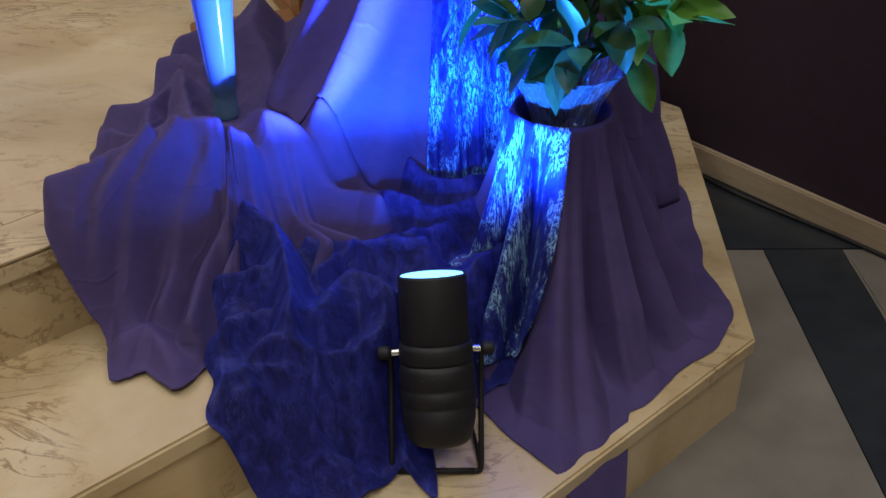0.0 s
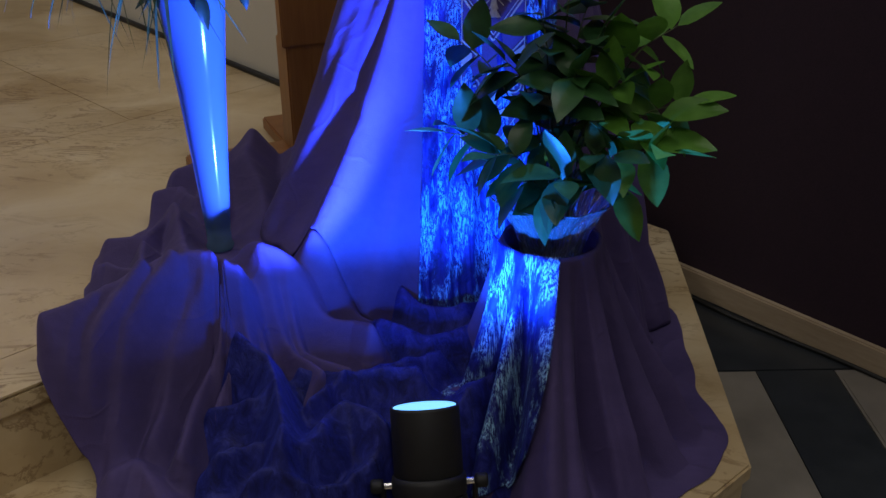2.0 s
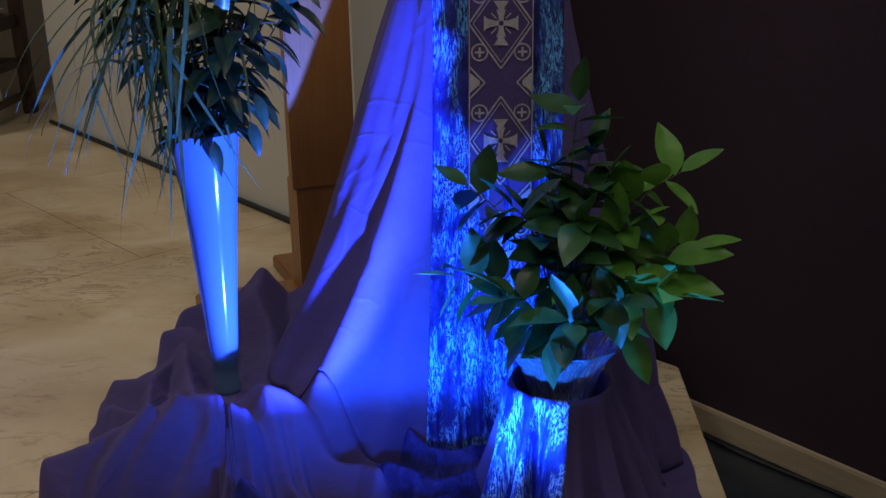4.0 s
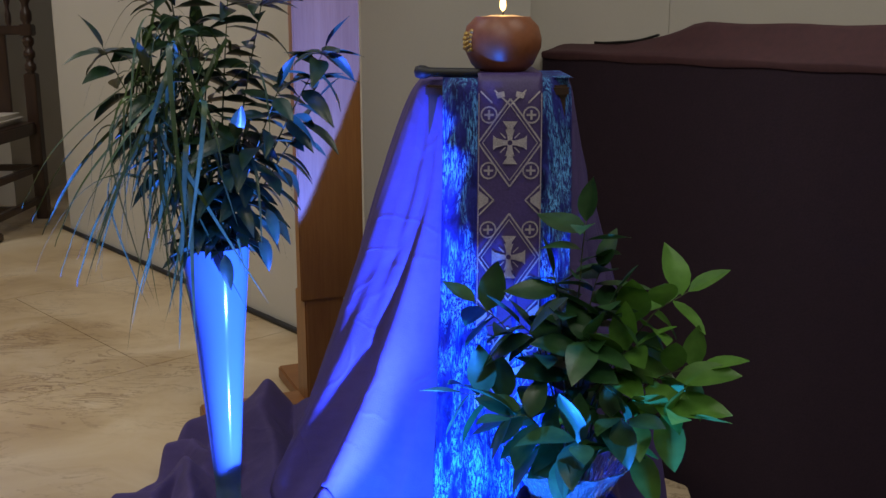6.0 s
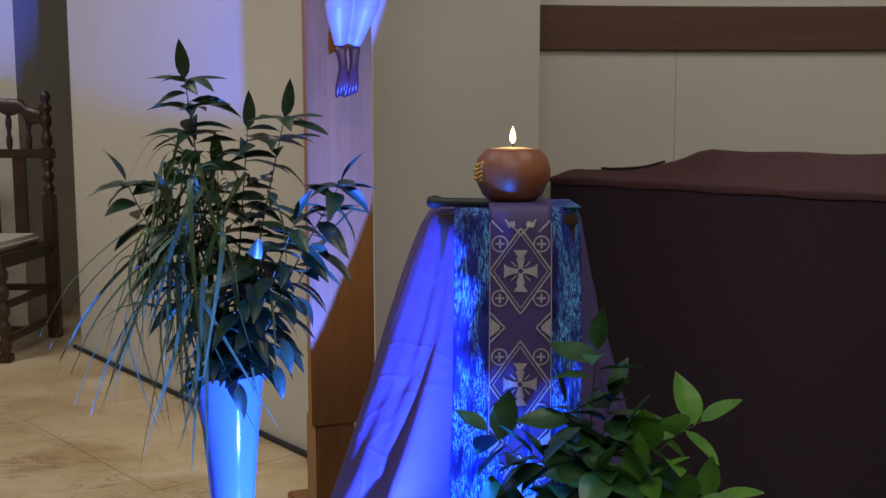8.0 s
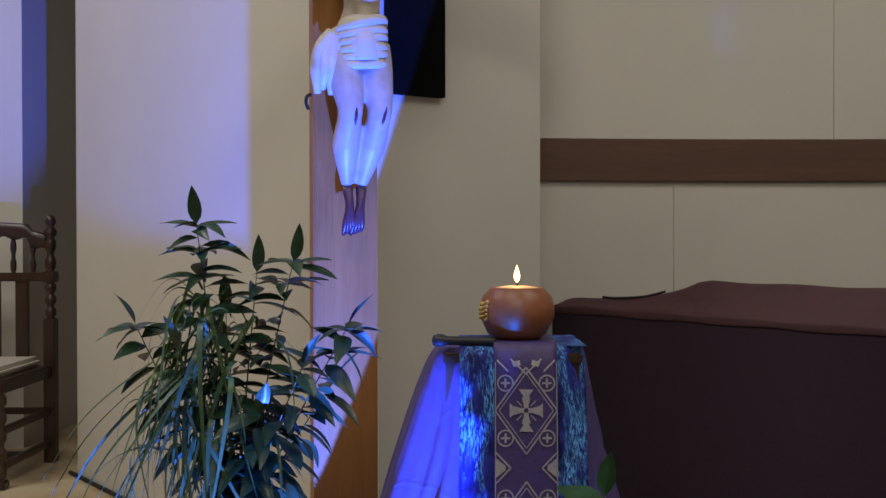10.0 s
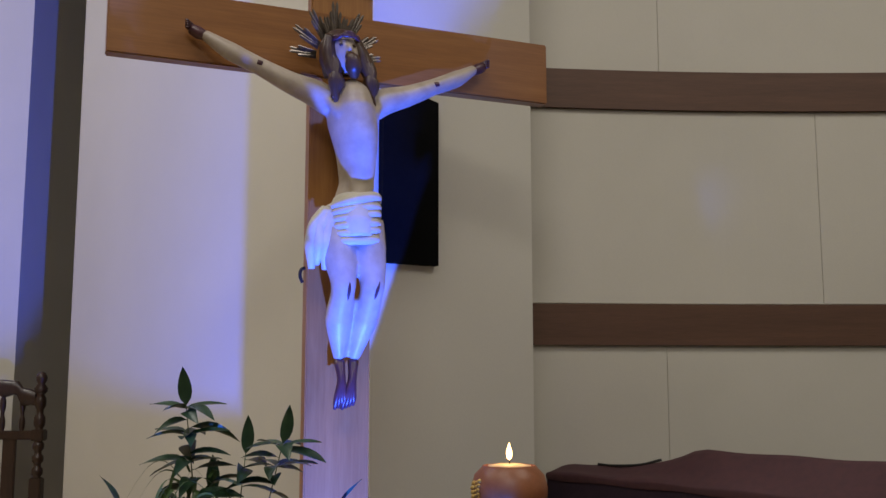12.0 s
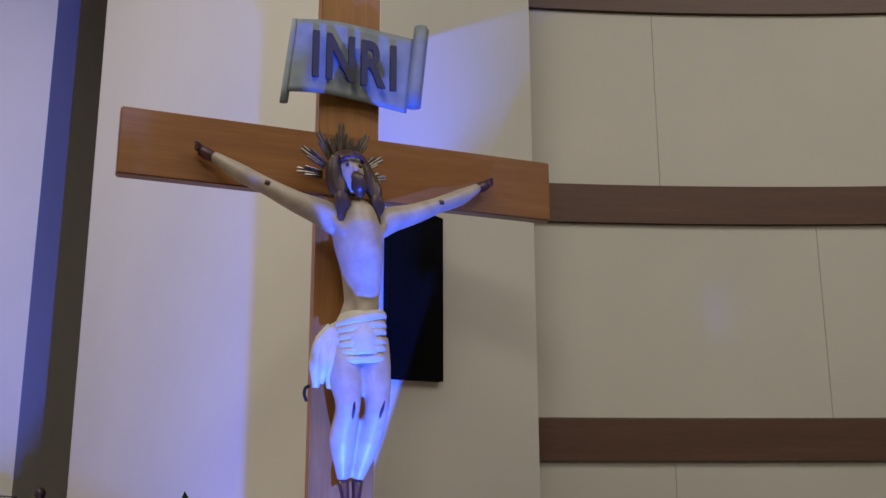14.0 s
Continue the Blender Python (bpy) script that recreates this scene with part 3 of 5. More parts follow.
limb([(-0.036, -0.084, 1.862), (-0.034, -0.086, 1.838), (-0.030, -0.080, 1.805), (-0.024, -0.072, 1.765)], [0.024, 0.044, 0.047, 0.038], 1, 16, count=16)
for s in (-1, 1):
    for k in range(3):
        o = 0.007 * (k - 1)
        limb([(s * 0.028 - 0.033 + o, -0.122 + 0.008 * k, 1.842), (s * 0.037 - 0.026 + o, -0.120 + 0.006 * k, 1.808), (s * 0.041 - 0.016 + o + 0.004 * math.sin(k * 3), -0.122, 1.768),
              (s * 0.040 - 0.010 - o, -0.126, 1.735), (s * 0.042 - 0.008 + o, -0.118, 1.700 - 0.008 * k)], [0.009, 0.014, 0.013, 0.013, 0.005], 1, 8, count=20)
for k in range(3):
    limb([(-0.066, -0.096, 1.836 + 0.004 * k), (-0.054, -0.132, 1.838 - 0.003 * k), (-0.030, -0.148, 1.836 + 0.005 * k), (-0.006, -0.134, 1.840 - 0.003 * k), (0.004, -0.098, 1.838 + 0.004 * k)], [0.004, 0.0045, 0.004, 0.0045, 0.004], 3, 6, count=16)
# loincloth: wrapped folds and a hanging end
limb([(0.006, -0.076, 1.482), (0.002, -0.080, 1.455), (0.0, -0.086, 1.42), (0.002, -0.092, 1.385)], [0.062, 0.071, 0.074, 0.066], 2, 28, 0.70, 16)
for k in range(6):
    z = 1.478 - 0.018 * k
    limb([(-0.068, -0.070, z - 0.024 + 0.005 * k), (-0.040, -0.126, z - 0.014 + 0.002 * k), (0.0, -0.142, z - 0.002), (0.040, -0.130, z + 0.007 - 0.004 * (k % 2)), (0.064, -0.080, z + 0.004)], [0.006, 0.011, 0.010 + 0.003 * (k % 3 == 0), 0.012, 0.007], 2, 10, count=20)
for k in range(6):
    x = -0.088 + 0.010 * k
    limb([(-0.066 + 0.003 * k, -0.108, 1.456), (x - 0.004, -0.114, 1.42), (x - 0.008 + 0.005 * math.sin(k * 2), -0.106 - 0.009 * (k % 2), 1.375), (x - 0.004, -0.098, 1.325 + 0.010 * (k % 3))], [0.010, 0.012, 0.015, 0.007], 2, 10, count=16)
bmesh.ops.recalc_face_normals(body, faces=body.faces)
tmp = new("body", finish(body, "body", SKIN))
md = tmp.modifiers.new("merge", "REMESH")
md.mode, md.voxel_size, md.use_smooth_shade = "VOXEL", 0.0045, True
md = tmp.modifiers.new("even", "SMOOTH")
md.factor, md.iterations = 0.5, 5
merged = bpy.data.meshes.new_from_object(tmp.evaluated_get(bpy.context.evaluated_depsgraph_get()))
bpy.data.objects.remove(tmp)
bmesh.ops.remove_doubles(fig, verts=fig.verts, dist=1e-6)
fig.from_mesh(merged)
part("figure", fig, [SKIN, HAIR, LOIN, RED_PAINT], crux, "painted plaster figure with a white loincloth", smooth=True)
for ang, ln in ((93, 0.085), (62, 0.078), (122, 0.075), (150, 0.072), (30, 0.066), (178, 0.066), (4, 0.060), (78, 0.05), (107, 0.05)):
    bm = bmesh.new()
    for w in (-1.5, -0.5, 0.5, 1.5):
        aa = radians(ang) + w * 0.075
        d = Vector((math.cos(aa), 0, math.sin(aa)))
        s = Vector((-d.z, 0, d.x))
        l2 = ln * (1.0 if abs(w) < 1 else 0.72)
        b0 = Vector((-0.031, -0.052, 1.815)) + d * 0.046
        bm.faces.new([bm.verts.new(b0 + s * 0.0042), bm.verts.new(b0 - s * 0.0042), bm.verts.new(b0 + d * l2 * 0.9 - s * 0.0036 + Vector((0, -0.01, 0))), bm.verts.new(b0 + d * l2 + Vector((0, -0.012, 0))), bm.verts.new(b0 + d * l2 * 0.9 + s * 0.0036 + Vector((0, -0.01, 0)))])
    bmesh.ops.solidify(bm, geom=bm.faces[:], thickness=0.003)
    part("ray", bm, RAY_METAL, crux, "aged silver ray behind the head")

# ---- cloth ----
LATTICE = np.random.RandomState(7).rand(64, 64)


def vnoise(x, y):
    """Smooth noise between 0 and 1 on arrays of places."""
    xi, yi = np.floor(x).astype(int), np.floor(y).astype(int)
    fx, fy = x - xi, y - yi
    fx, fy = fx * fx * (3 - 2 * fx), fy * fy * (3 - 2 * fy)
    a, b = LATTICE[xi % 64, yi % 64], LATTICE[(xi + 1) % 64, yi % 64]
    c, d = LATTICE[xi % 64, (yi + 1) % 64], LATTICE[(xi + 1) % 64, (yi + 1) % 64]
    return (a * (1 - fx) + b * fx) * (1 - fy) + (c * (1 - fx) + d * fx) * fy


def ridged(x, y, scale, seed, sharp=1.6):
    wx, wy = vnoise(x * scale * 0.6 + seed, y * scale * 0.6 + 9), vnoise(x * scale * 0.6 + 31, y * scale * 0.6 + seed)
    n = vnoise(x * scale + 1.3 * wx + seed, y * scale + 1.3 * wy + seed * 0.37)
    return (1 - np.abs(2 * n - 1)) ** sharp


def billow(x, y, scale, seed, ax=1.0, ay=1.0):
    """Rounded folds with sharp valleys between them."""
    wx, wy = vnoise(x * scale * 0.7 + seed, y * scale * 0.7 + 9), vnoise(x * scale * 0.7 + 31, y * scale * 0.7 + seed)
    n = vnoise(x * scale * ax + 1.5 * wx + seed, y * scale * ay + 1.5 * wy + seed * 0.37)
    return np.minimum(np.abs(2 * n - 1) * 2.2, 1.0) ** 0.75


def sigmoid(v):
    return 0.5 * (1 + np.tanh(v))


def support(x, y, w=0.02, push=0.02):
    """Height of the steps under a cloth that bridges their edges."""
    d = x * EY - y * EX
    z = -0.54
    for off, right in ((STEP2, 0.625), (STEP1, 0.34), (PLAT, 0.28)):
        z = z + 0.18 * sigmoid(np.minimum(off + push - d, right + push - x) / w)
    return z


def polar(center, pts, th, soft=0.05):
    """The outline through pts as a radius for each angle th about center."""
    a = np.array([math.atan2(y - center[1], x - center[0]) % (2 * math.pi) for x, y in pts])
    r = np.array([math.hypot(x - center[0], y - center[1]) for x, y in pts])
    o = np.argsort(a)
    a, r = a[o], r[o]
    out = 0
    for k in (-1, 0, 1):
        out = out + np.interp((th + k * soft) % (2 * math.pi), np.r_[a - 2 * math.pi, a, a + 2 * math.pi], np.r_[r, r, r])
    return out / 3


def tent(x, y, pts, width, h0, h1):
    """A fold of fabric along a line: a sharp crest from which the cloth falls away on both sides."""
    best, high = np.full(np.shape(x), 9.0), np.zeros(np.shape(x))
    for k, ((x0, y0), (x1, y1)) in enumerate(zip(pts, pts[1:])):
        dx, dy = x1 - x0, y1 - y0
        t = np.clip(((x - x0) * dx + (y - y0) * dy) / (dx * dx + dy * dy), 0, 1)
        d = np.hypot(x - x0 - t * dx, y - y0 - t * dy)
        high = np.where(d < best, h0 + (h1 - h0) * (k + t) / (len(pts) - 1), high)
        best = np.minimum(best, d)
    best = np.sqrt(best * best + 0.004 ** 2) - 0.004
    return high * np.clip(1 - best / width, 0, 1) ** 1.5


def tents(x, y, folds, seed, warp=0.016):
    """The cloth over many folds, with narrow valleys where two of them meet."""
    wx, wy = vnoise(x * 11 + seed, y * 11 + 3) - 0.5, vnoise(x * 11 + 20, y * 11 + seed) - 0.5
    x, y = x + warp * wx, y + warp * wy
    return sum(tent(x, y, *f) ** 5 for f in folds) ** 0.2


def cloth(name, P, mat, label, closed=True, thick=0.0022):
    ob = part(name, grid_mesh(P, closed), mat, smooth=True)
    md = ob.modifiers.new("thick", "SOLIDIFY")
    md.thickness, md.offset = thick, 1.0
    return tagged(ob, label, "cloth")


# the purple pile round the vase
PILE_C = (-0.38, 1.64)
PILE = [(-0.413, 2.36), (-0.50, 2.22), (-0.562, 2.10), (-0.588, 1.963), (-0.575, 1.88), (-0.63, 1.773), (-0.627, 1.642), (-0.60, 1.53), (-0.632, 1.41), (-0.615, 1.335),
        (-0.60, 1.312), (-0.54, 1.30), (-0.510, 1.19), (-0.476, 1.241), (-0.40, 1.172), (-0.345, 1.175), (-0.36, 1.30), (-0.345, 1.46), (-0.30, 1.47), (-0.225, 1.43), (-0.16, 1.475), (-0.085, 1.55), (-0.05, 1.62), (-0.06, 1.80), (-0.18, 2.06), (-0.28, 2.22)]


VASE = Vector((-0.398, 1.71, 0.045))


def disc_grid(center, outline, n):
    """An n x n grid of places spread over the inside of an outline."""
    s = np.linspace(-1, 1, n)
    u, v = np.meshgrid(s, s, indexing="ij")
    x, y = u * np.sqrt(1 - v * v / 2), v * np.sqrt(1 - u * u / 2)
    th = np.arctan2(y, x) % (2 * np.pi)
    r = np.hypot(x, y) * polar(center, outline, th, 0.03)
    return center[0] + r * np.cos(th), center[1] + r * np.sin(th)


PILE_FOLDS = [
    ([(-0.63, 1.35), (-0.55, 1.40), (-0.45, 1.50), (-0.38, 1.535), (-0.335, 1.535)], 0.075, 0.090, 0.146),
    ([(-0.335, 1.54), (-0.32, 1.49), (-0.31, 1.44)], 0.06, 0.123, 0.112),
    ([(-0.40, 1.665), (-0.31, 1.62), (-0.23, 1.615), (-0.14, 1.60), (-0.08, 1.56)], 0.070, 0.067, 0.134),
    ([(-0.31, 1.61), (-0.27, 1.56), (-0.22, 1.50), (-0.19, 1.44)], 0.06, 0.078, 0.101),
    ([(-0.22, 1.68), (-0.16, 1.66), (-0.09, 1.64)], 0.06, 0.090, 0.078),
    ([(-0.51, 1.83), (-0.465, 1.72), (-0.435, 1.60)], 0.07, 0.078, 0.067),
    ([(-0.525, 1.66), (-0.505, 1.535)], 0.05, 0.067, 0.056),
    ([(-0.62, 1.715), (-0.535, 1.70), (-0.513, 1.80)], 0.05, 0.050, 0.062),
    ([(-0.62, 1.60), (-0.585, 1.62), (-0.52, 1.57)], 0.05, 0.045, 0.056),
    ([(-0.60, 1.48), (-0.53, 1.52), (-0.47, 1.57)], 0.05, 0.045, 0.067),
    ([(-0.58, 1.93), (-0.52, 1.95), (-0.47, 1.88)], 0.06, 0.056, 0.067),
    ([(-0.565, 2.03), (-0.50, 2.08)], 0.06, 0.056, 0.067),
    ([(-0.42, 2.24), (-0.41, 2.08), (-0.345, 1.92), (-0.33, 1.80)], 0.10, 0.080, 0.055),
    ([(-0.31, 2.20), (-0.265, 2.00), (-0.31, 1.82)], 0.09, 0.062, 0.045),
    ([(-0.49, 2.16), (-0.46, 2.0), (-0.43, 1.88)], 0.06, 0.067, 0.056),
    ([(-0.43, 1.50), (-0.49, 1.40), (-0.51, 1.33)], 0.05, 0.134, 0.056),
    ([(-0.385, 1.51), (-0.43, 1.43), (-0.45, 1.33)], 0.04, 0.123, 0.056),
    ([(-0.545, 1.25), (-0.47, 1.29), (-0.41, 1.20)], 0.05, 0.034, 0.034),
    ([(-0.56, 1.39), (-0.575, 1.32)], 0.035, 0.07, 0.05),
    ([(-0.47, 1.47), (-0.535, 1.37), (-0.55, 1.31)], 0.03, 0.13, 0.05),
    ([(-0.36, 1.50), (-0.395, 1.40), (-0.40, 1.28)], 0.03, 0.13, 0.06),
    ([(-0.345, 1.47), (-0.365, 1.38)], 0.022, 0.13, 0.08),
    ([(-0.26, 1.60), (-0.23, 1.55), (-0.15, 1.52)], 0.035, 0.09, 0.07),
    ([(-0.30, 1.53), (-0.275, 1.47)], 0.03, 0.09, 0.08),
]


def pile_under(x, y):
    z = support(x, y, 0.026, 0.045) + 0.006
    z = z + tents(x, y, PILE_FOLDS, 2.0) + 0.012 * ridged(x, y, 6.0, 3.0, 3.0) + 0.005 * ridged(x + 0.5 * y, y, 14.0, 8.0, 3.0)
    near = np.exp(-((np.hypot(x + 0.385, y - 1.68) / 0.060) ** 4))
    return z * (1 - near) + near * 0.040


def sheet(center, outline, n, height):
    """A cloth that lies over a height, its hem drawn down to what it rests on."""
    x, y = disc_grid(center, outline, n)
    s = np.linspace(-1, 1, n)
    u, v = np.meshgrid(s, s, indexing="ij")
    rho = np.maximum(np.abs(u), np.abs(v))
    rest = support(x, y, 0.026, 0.045) + 0.006
    hem = np.clip((1 - rho) / 0.14, 0, 1)
    hem = 0.25 + 0.75 * hem * hem * (3 - 2 * hem)
    z = rest + (height(x, y) - rest) * hem
    for _ in range(2):
        z[1:-1, 1:-1] = 0.4 * z[1:-1, 1:-1] + 0.15 * (z[:-2, 1:-1] + z[2:, 1:-1] + z[1:-1, :-2] + z[1:-1, 2:])
    return np.stack([x, y, z], -1)


pile_P = sheet(PILE_C, PILE, 230, pile_under)
cloth("floor_cloth", pile_P, PURPLE, "rumpled purple linen cloth heaped over the marble step", closed=False)


def pile_height(x, y):
    return pile_under(x, y) + 0.002


# the crushed velvet that runs over the steps in front
VELVET_C = (-0.13, 1.48)
VELVET_EDGE = [(-0.355, 1.12), (-0.20, 1.075), (-0.01, 1.105), (-0.06, 1.21), (-0.04, 1.33), (0.10, 1.40), (0.24, 1.50), (0.27, 1.70), (0.20, 1.88), (0.02, 1.90), (-0.08, 1.80),
               (-0.12, 1.66), (-0.18, 1.56), (-0.27, 1.49), (-0.365, 1.46), (-0.405, 1.40), (-0.39, 1.28), (-0.35, 1.20)]


VELVET_FOLDS = [
    ([(-0.365, 1.49), (-0.285, 1.425), (-0.245, 1.30)], 0.09, 0.176, 0.108),
    ([(-0.37, 1.37), (-0.265, 1.36), (-0.237, 1.23)], 0.06, 0.081, 0.121),
    ([(-0.25, 1.235), (-0.135, 1.365), (-0.07, 1.325)], 0.07, 0.081, 0.121),
    ([(-0.27, 1.20), (-0.187, 1.215), (-0.07, 1.31)], 0.05, 0.081, 0.095),
    ([(-0.315, 1.14), (-0.17, 1.20), (-0.08, 1.29)], 0.04, 0.068, 0.081),
    ([(-0.235, 1.476), (-0.147, 1.455), (-0.026, 1.50)], 0.045, 0.081, 0.068),
    ([(-0.20, 1.40), (-0.08, 1.51), (0.02, 1.56)], 0.04, 0.068, 0.068),
    ([(-0.17, 1.187), (-0.087, 1.28)], 0.04, 0.081, 0.081),
    ([(-0.305, 1.11), (-0.20, 1.165), (-0.07, 1.12)], 0.05, 0.068, 0.068),
    ([(-0.10, 1.62), (0.0, 1.60), (0.10, 1.66)], 0.05, 0.068, 0.054),
    ([(-0.06, 1.72), (0.05, 1.70), (0.16, 1.76)], 0.05, 0.068, 0.054),
    ([(-0.02, 1.40), (0.08, 1.50), (0.18, 1.56)], 0.04, 0.054, 0.041),
    ([(-0.34, 1.27), (-0.27, 1.28)], 0.04, 0.068, 0.068),
]


def velvet_under(x, y):
    z = support(x, y, 0.030, 0.055) + 0.004 + 0.022 * sigmoid((y - 1.60) / 0.05)
    return z + tents(x, y, VELVET_FOLDS, 5.0, 0.03) + 0.018 * ridged(x + 0.4 * y, y, 8.0, 5.0, 2.0) + 0.010 * ridged(x, y + 0.5 * x, 20.0, 2.0, 2.5)


velvet_P = sheet(VELVET_C, VELVET_EDGE, 220, velvet_under)
cloth("velvet_cloth", velvet_P, VELVET_UNLIT, "crumpled dark blue crushed velvet cloth flowing over the steps", closed=False)

# the table with its hangings
PC = (0.100, 2.10)
tab = empty("plant_stand", pose(PC[0], PC[1], 0), "square stand hidden under the purple hangings", "stand")
part("tabletop", boxed(-0.138, 0.138, -0.138, 0.138, 0.768, 0.79, 0.004), DARK_WOOD, tab)
for sx in (-1, 1):
    for sy in (-1, 1):
        part("leg", boxed(sx * 0.12 - 0.012, sx * 0.12 + 0.012, sy * 0.12 - 0.012, sy * 0.12 + 0.012, -0.36 if (sy < 0 or sx > 0) else 0.0, 0.768), DARK_WOOD, tab)

FLOOR_R = [(0, 0.43), (30, 0.40), (60, 0.32), (90, 0.24), (140, 0.26), (172, 0.345), (190, 0.375), (205, 0.45), (218, 0.54), (235, 0.52), (252, 0.40), (270, 0.33), (295, 0.33), (325, 0.38), (360, 0.43)]
POWER = [(0, 1.15), (90, 1.1), (150, 0.8), (170, 0.74), (188, 0.76), (205, 1.0), (222, 1.7), (238, 1.9), (262, 1.4), (300, 1.2), (360, 1.15)]
FOLD = [(0, 0.024), (120, 0.015), (165, 0.004), (190, 0.003), (208, 0.003), (224, 0.008), (244, 0.007), (256, 0.0), (318, 0.0), (330, 0.016), (360, 0.022)]


def drape_radius(theta, q):
    deg = np.degrees(theta) % 360
    R = np.interp(deg, *zip(*FLOOR_R))
    p = np.interp(deg, *zip(*POWER))
    amp = np.interp(deg, *zip(*FOLD))
    top = 0.150 / (np.abs(np.cos(theta)) ** 7 + np.abs(np.sin(theta)) ** 7) ** (1 / 7)
    top = np.minimum(top, 0.172)
    wave = np.sin(theta * 13 + 1.8 * np.sin(theta * 3.0 + 1) + 1.1 * q) + 0.6 * np.sin(theta * 29 + 4 * q) + 0.4 * np.sin(theta * 47 - 3 * q)
    wave = wave + 1.2 * (billow(np.asarray(theta) * 3.0, q * 2.0 + 0 * np.asarray(theta), 2.4, 1.0) - 0.5)
    round_in = 1 - 0.05 * np.exp(-q * 60)
    return (top * round_in + np.maximum(R - top, 0) * q ** p + amp * np.minimum(q * 2.2, 1) * wave * (0.35 + 0.65 * q))


th2 = np.linspace(0, 2 * np.pi, 320, endpoint=False)
deg2 = np.degrees(th2)
Rf = drape_radius(th2, np.ones_like(th2))
zb = support(PC[0] + Rf * np.cos(th2), PC[1] + Rf * np.sin(th2), 0.03, 0.03) + 0.01
zx, zy = PC[0] + Rf * np.cos(th2), PC[1] + Rf * np.sin(th2)
zb = np.where((zx < -0.07) & (zy < 2.1), np.maximum(zb, pile_height(zx, zy) + 0.004), zb)
rows = []
for r in (0.005, 0.06, 0.11, 0.135):
    rows.append(np.stack([PC[0] + r * np.cos(th2), PC[1] + r * np.sin(th2), np.full_like(th2, 0.7985)], -1))
for i in range(110):
    q = (i / 109) ** 1.15
    r = drape_radius(th2, q)
    x, y = PC[0] + r * np.cos(th2), PC[1] + r * np.sin(th2)
    z = 0.797 - (0.797 - zb) * q
    z = np.maximum(z, support(x, y, 0.02, 0.02) + 0.008)
    z = np.where((x < -0.07) & (y < 2.1), np.maximum(z, pile_height(x, y) + 0.008 - 0.045 * min(1, max(0, (q - 0.80) / 0.2))), z)
    rows.append(np.stack([x, y, z], -1))
cloth("stand_cloth", np.array(rows), PURPLE, "purple linen cloth draped over the stand and trailing to the floor")


def front(x, z, off):
    """A place on the front of the hangings, off metres before them."""
    q = np.clip((0.797 - z) / (0.797 + 0.17), 0, 1)
    a = np.full(np.shape(x), -np.pi / 2)
    for _ in range(12):
        r = drape_radius(a, q)
        a = -np.pi / 2 + np.arcsin(np.clip((x - PC[0]) / r, -0.95, 0.95))
    return np.stack([x, PC[1] + r * np.sin(a) - off, z], -1)


def hanging(x0, x1, z_end, off, cols, rows_n, drift=0.0, wrinkle=0.0, back=2.2):
    u = np.linspace(0, 1, cols)
    out = []
    for y in np.linspace(back, 1.975, 5):
        out.append(np.stack([x0 + (x1 - x0) * u, np.full(cols, y), np.full(cols, 0.8005 + off * 0.6)], -1))
    yf = front(x0 + (x1 - x0) * u, np.full(cols, 0.79), off)[:, 1]
    out.append(np.stack([x0 + (x1 - x0) * u, yf + 0.008, np.full(cols, 0.8000 + off * 0.6)], -1))
    for i in range(rows_n):
        v = i / (rows_n - 1)
        z = 0.796 + (z_end - 0.796) * v
        x = x0 + (x1 - x0) * u + drift * v * v
        p = front(x, np.full(cols, z), off)
        if wrinkle:
            p[:, 1] -= wrinkle * min(1, v * 2) * (ridged(x * 2.2, np.full(cols, z * 0.35), 14.0, 2.3) + 0.5 * ridged(x * 2.2, np.full(cols, z * 0.3), 34.0, 7.3))
        out.append(p)
    return np.array(out)


cloth("velvet_runner", hanging(-0.004, 0.246, -0.165, 0.005, 90, 110, -0.03, 0.016), VELVET_LIT, "dark blue crushed velvet runner hanging down the stand", closed=False, thick=0.0015)
stole_P = hanging(0.062, 0.184, 0.17, 0.021, 14, 60, -0.008)
stole = cloth("stole", stole_P, STOLE, "violet satin stole with silver woven crosses, hanging down the stand", closed=False, thick=0.0015)

emb = bmesh.new()


def on_stole(u, v):
    """u across from the middle, v down from the table edge, in metres."""
    z = 0.790 - v
    w = (0.796 - z) / 0.626
    return Vector(front(np.array([0.123 + u - 0.008 * w * w]), np.array([z]), 0.0258)[0])


def thread(u0, v0, u1, v1, w=0.0022):
    steps = max(2, int(math.hypot(u1 - u0, v1 - v0) / 0.012) + 1)
    ln = math.hypot(u1 - u0, v1 - v0)
    nu, nv = -(v1 - v0) / ln * w / 2, (u1 - u0) / ln * w / 2
    prev = None
    for i in range(steps + 1):
        t = i / steps
        u, v = u0 + (u1 - u0) * t, v0 + (v1 - v0) * t
        pair = [emb.verts.new(on_stole(min(max(u + s * nu, -0.06), 0.06), v + s * nv)) for s in (1, -1)]
        if prev:
            emb.faces.new((prev[0], prev[1], pair[1], pair[0]))
        prev = pair


def patch(pts):
    emb.faces.new([emb.verts.new(on_stole(u, v)) for u, v in pts])


def ring(u, v, r, w=0.0025):
    for k in range(12):
        a, b = k * math.pi / 6, (k + 1) * math.pi / 6
        thread(u + r * math.cos(a), v + r * math.sin(a), u + r * math.cos(b), v + r * math.sin(b), w)


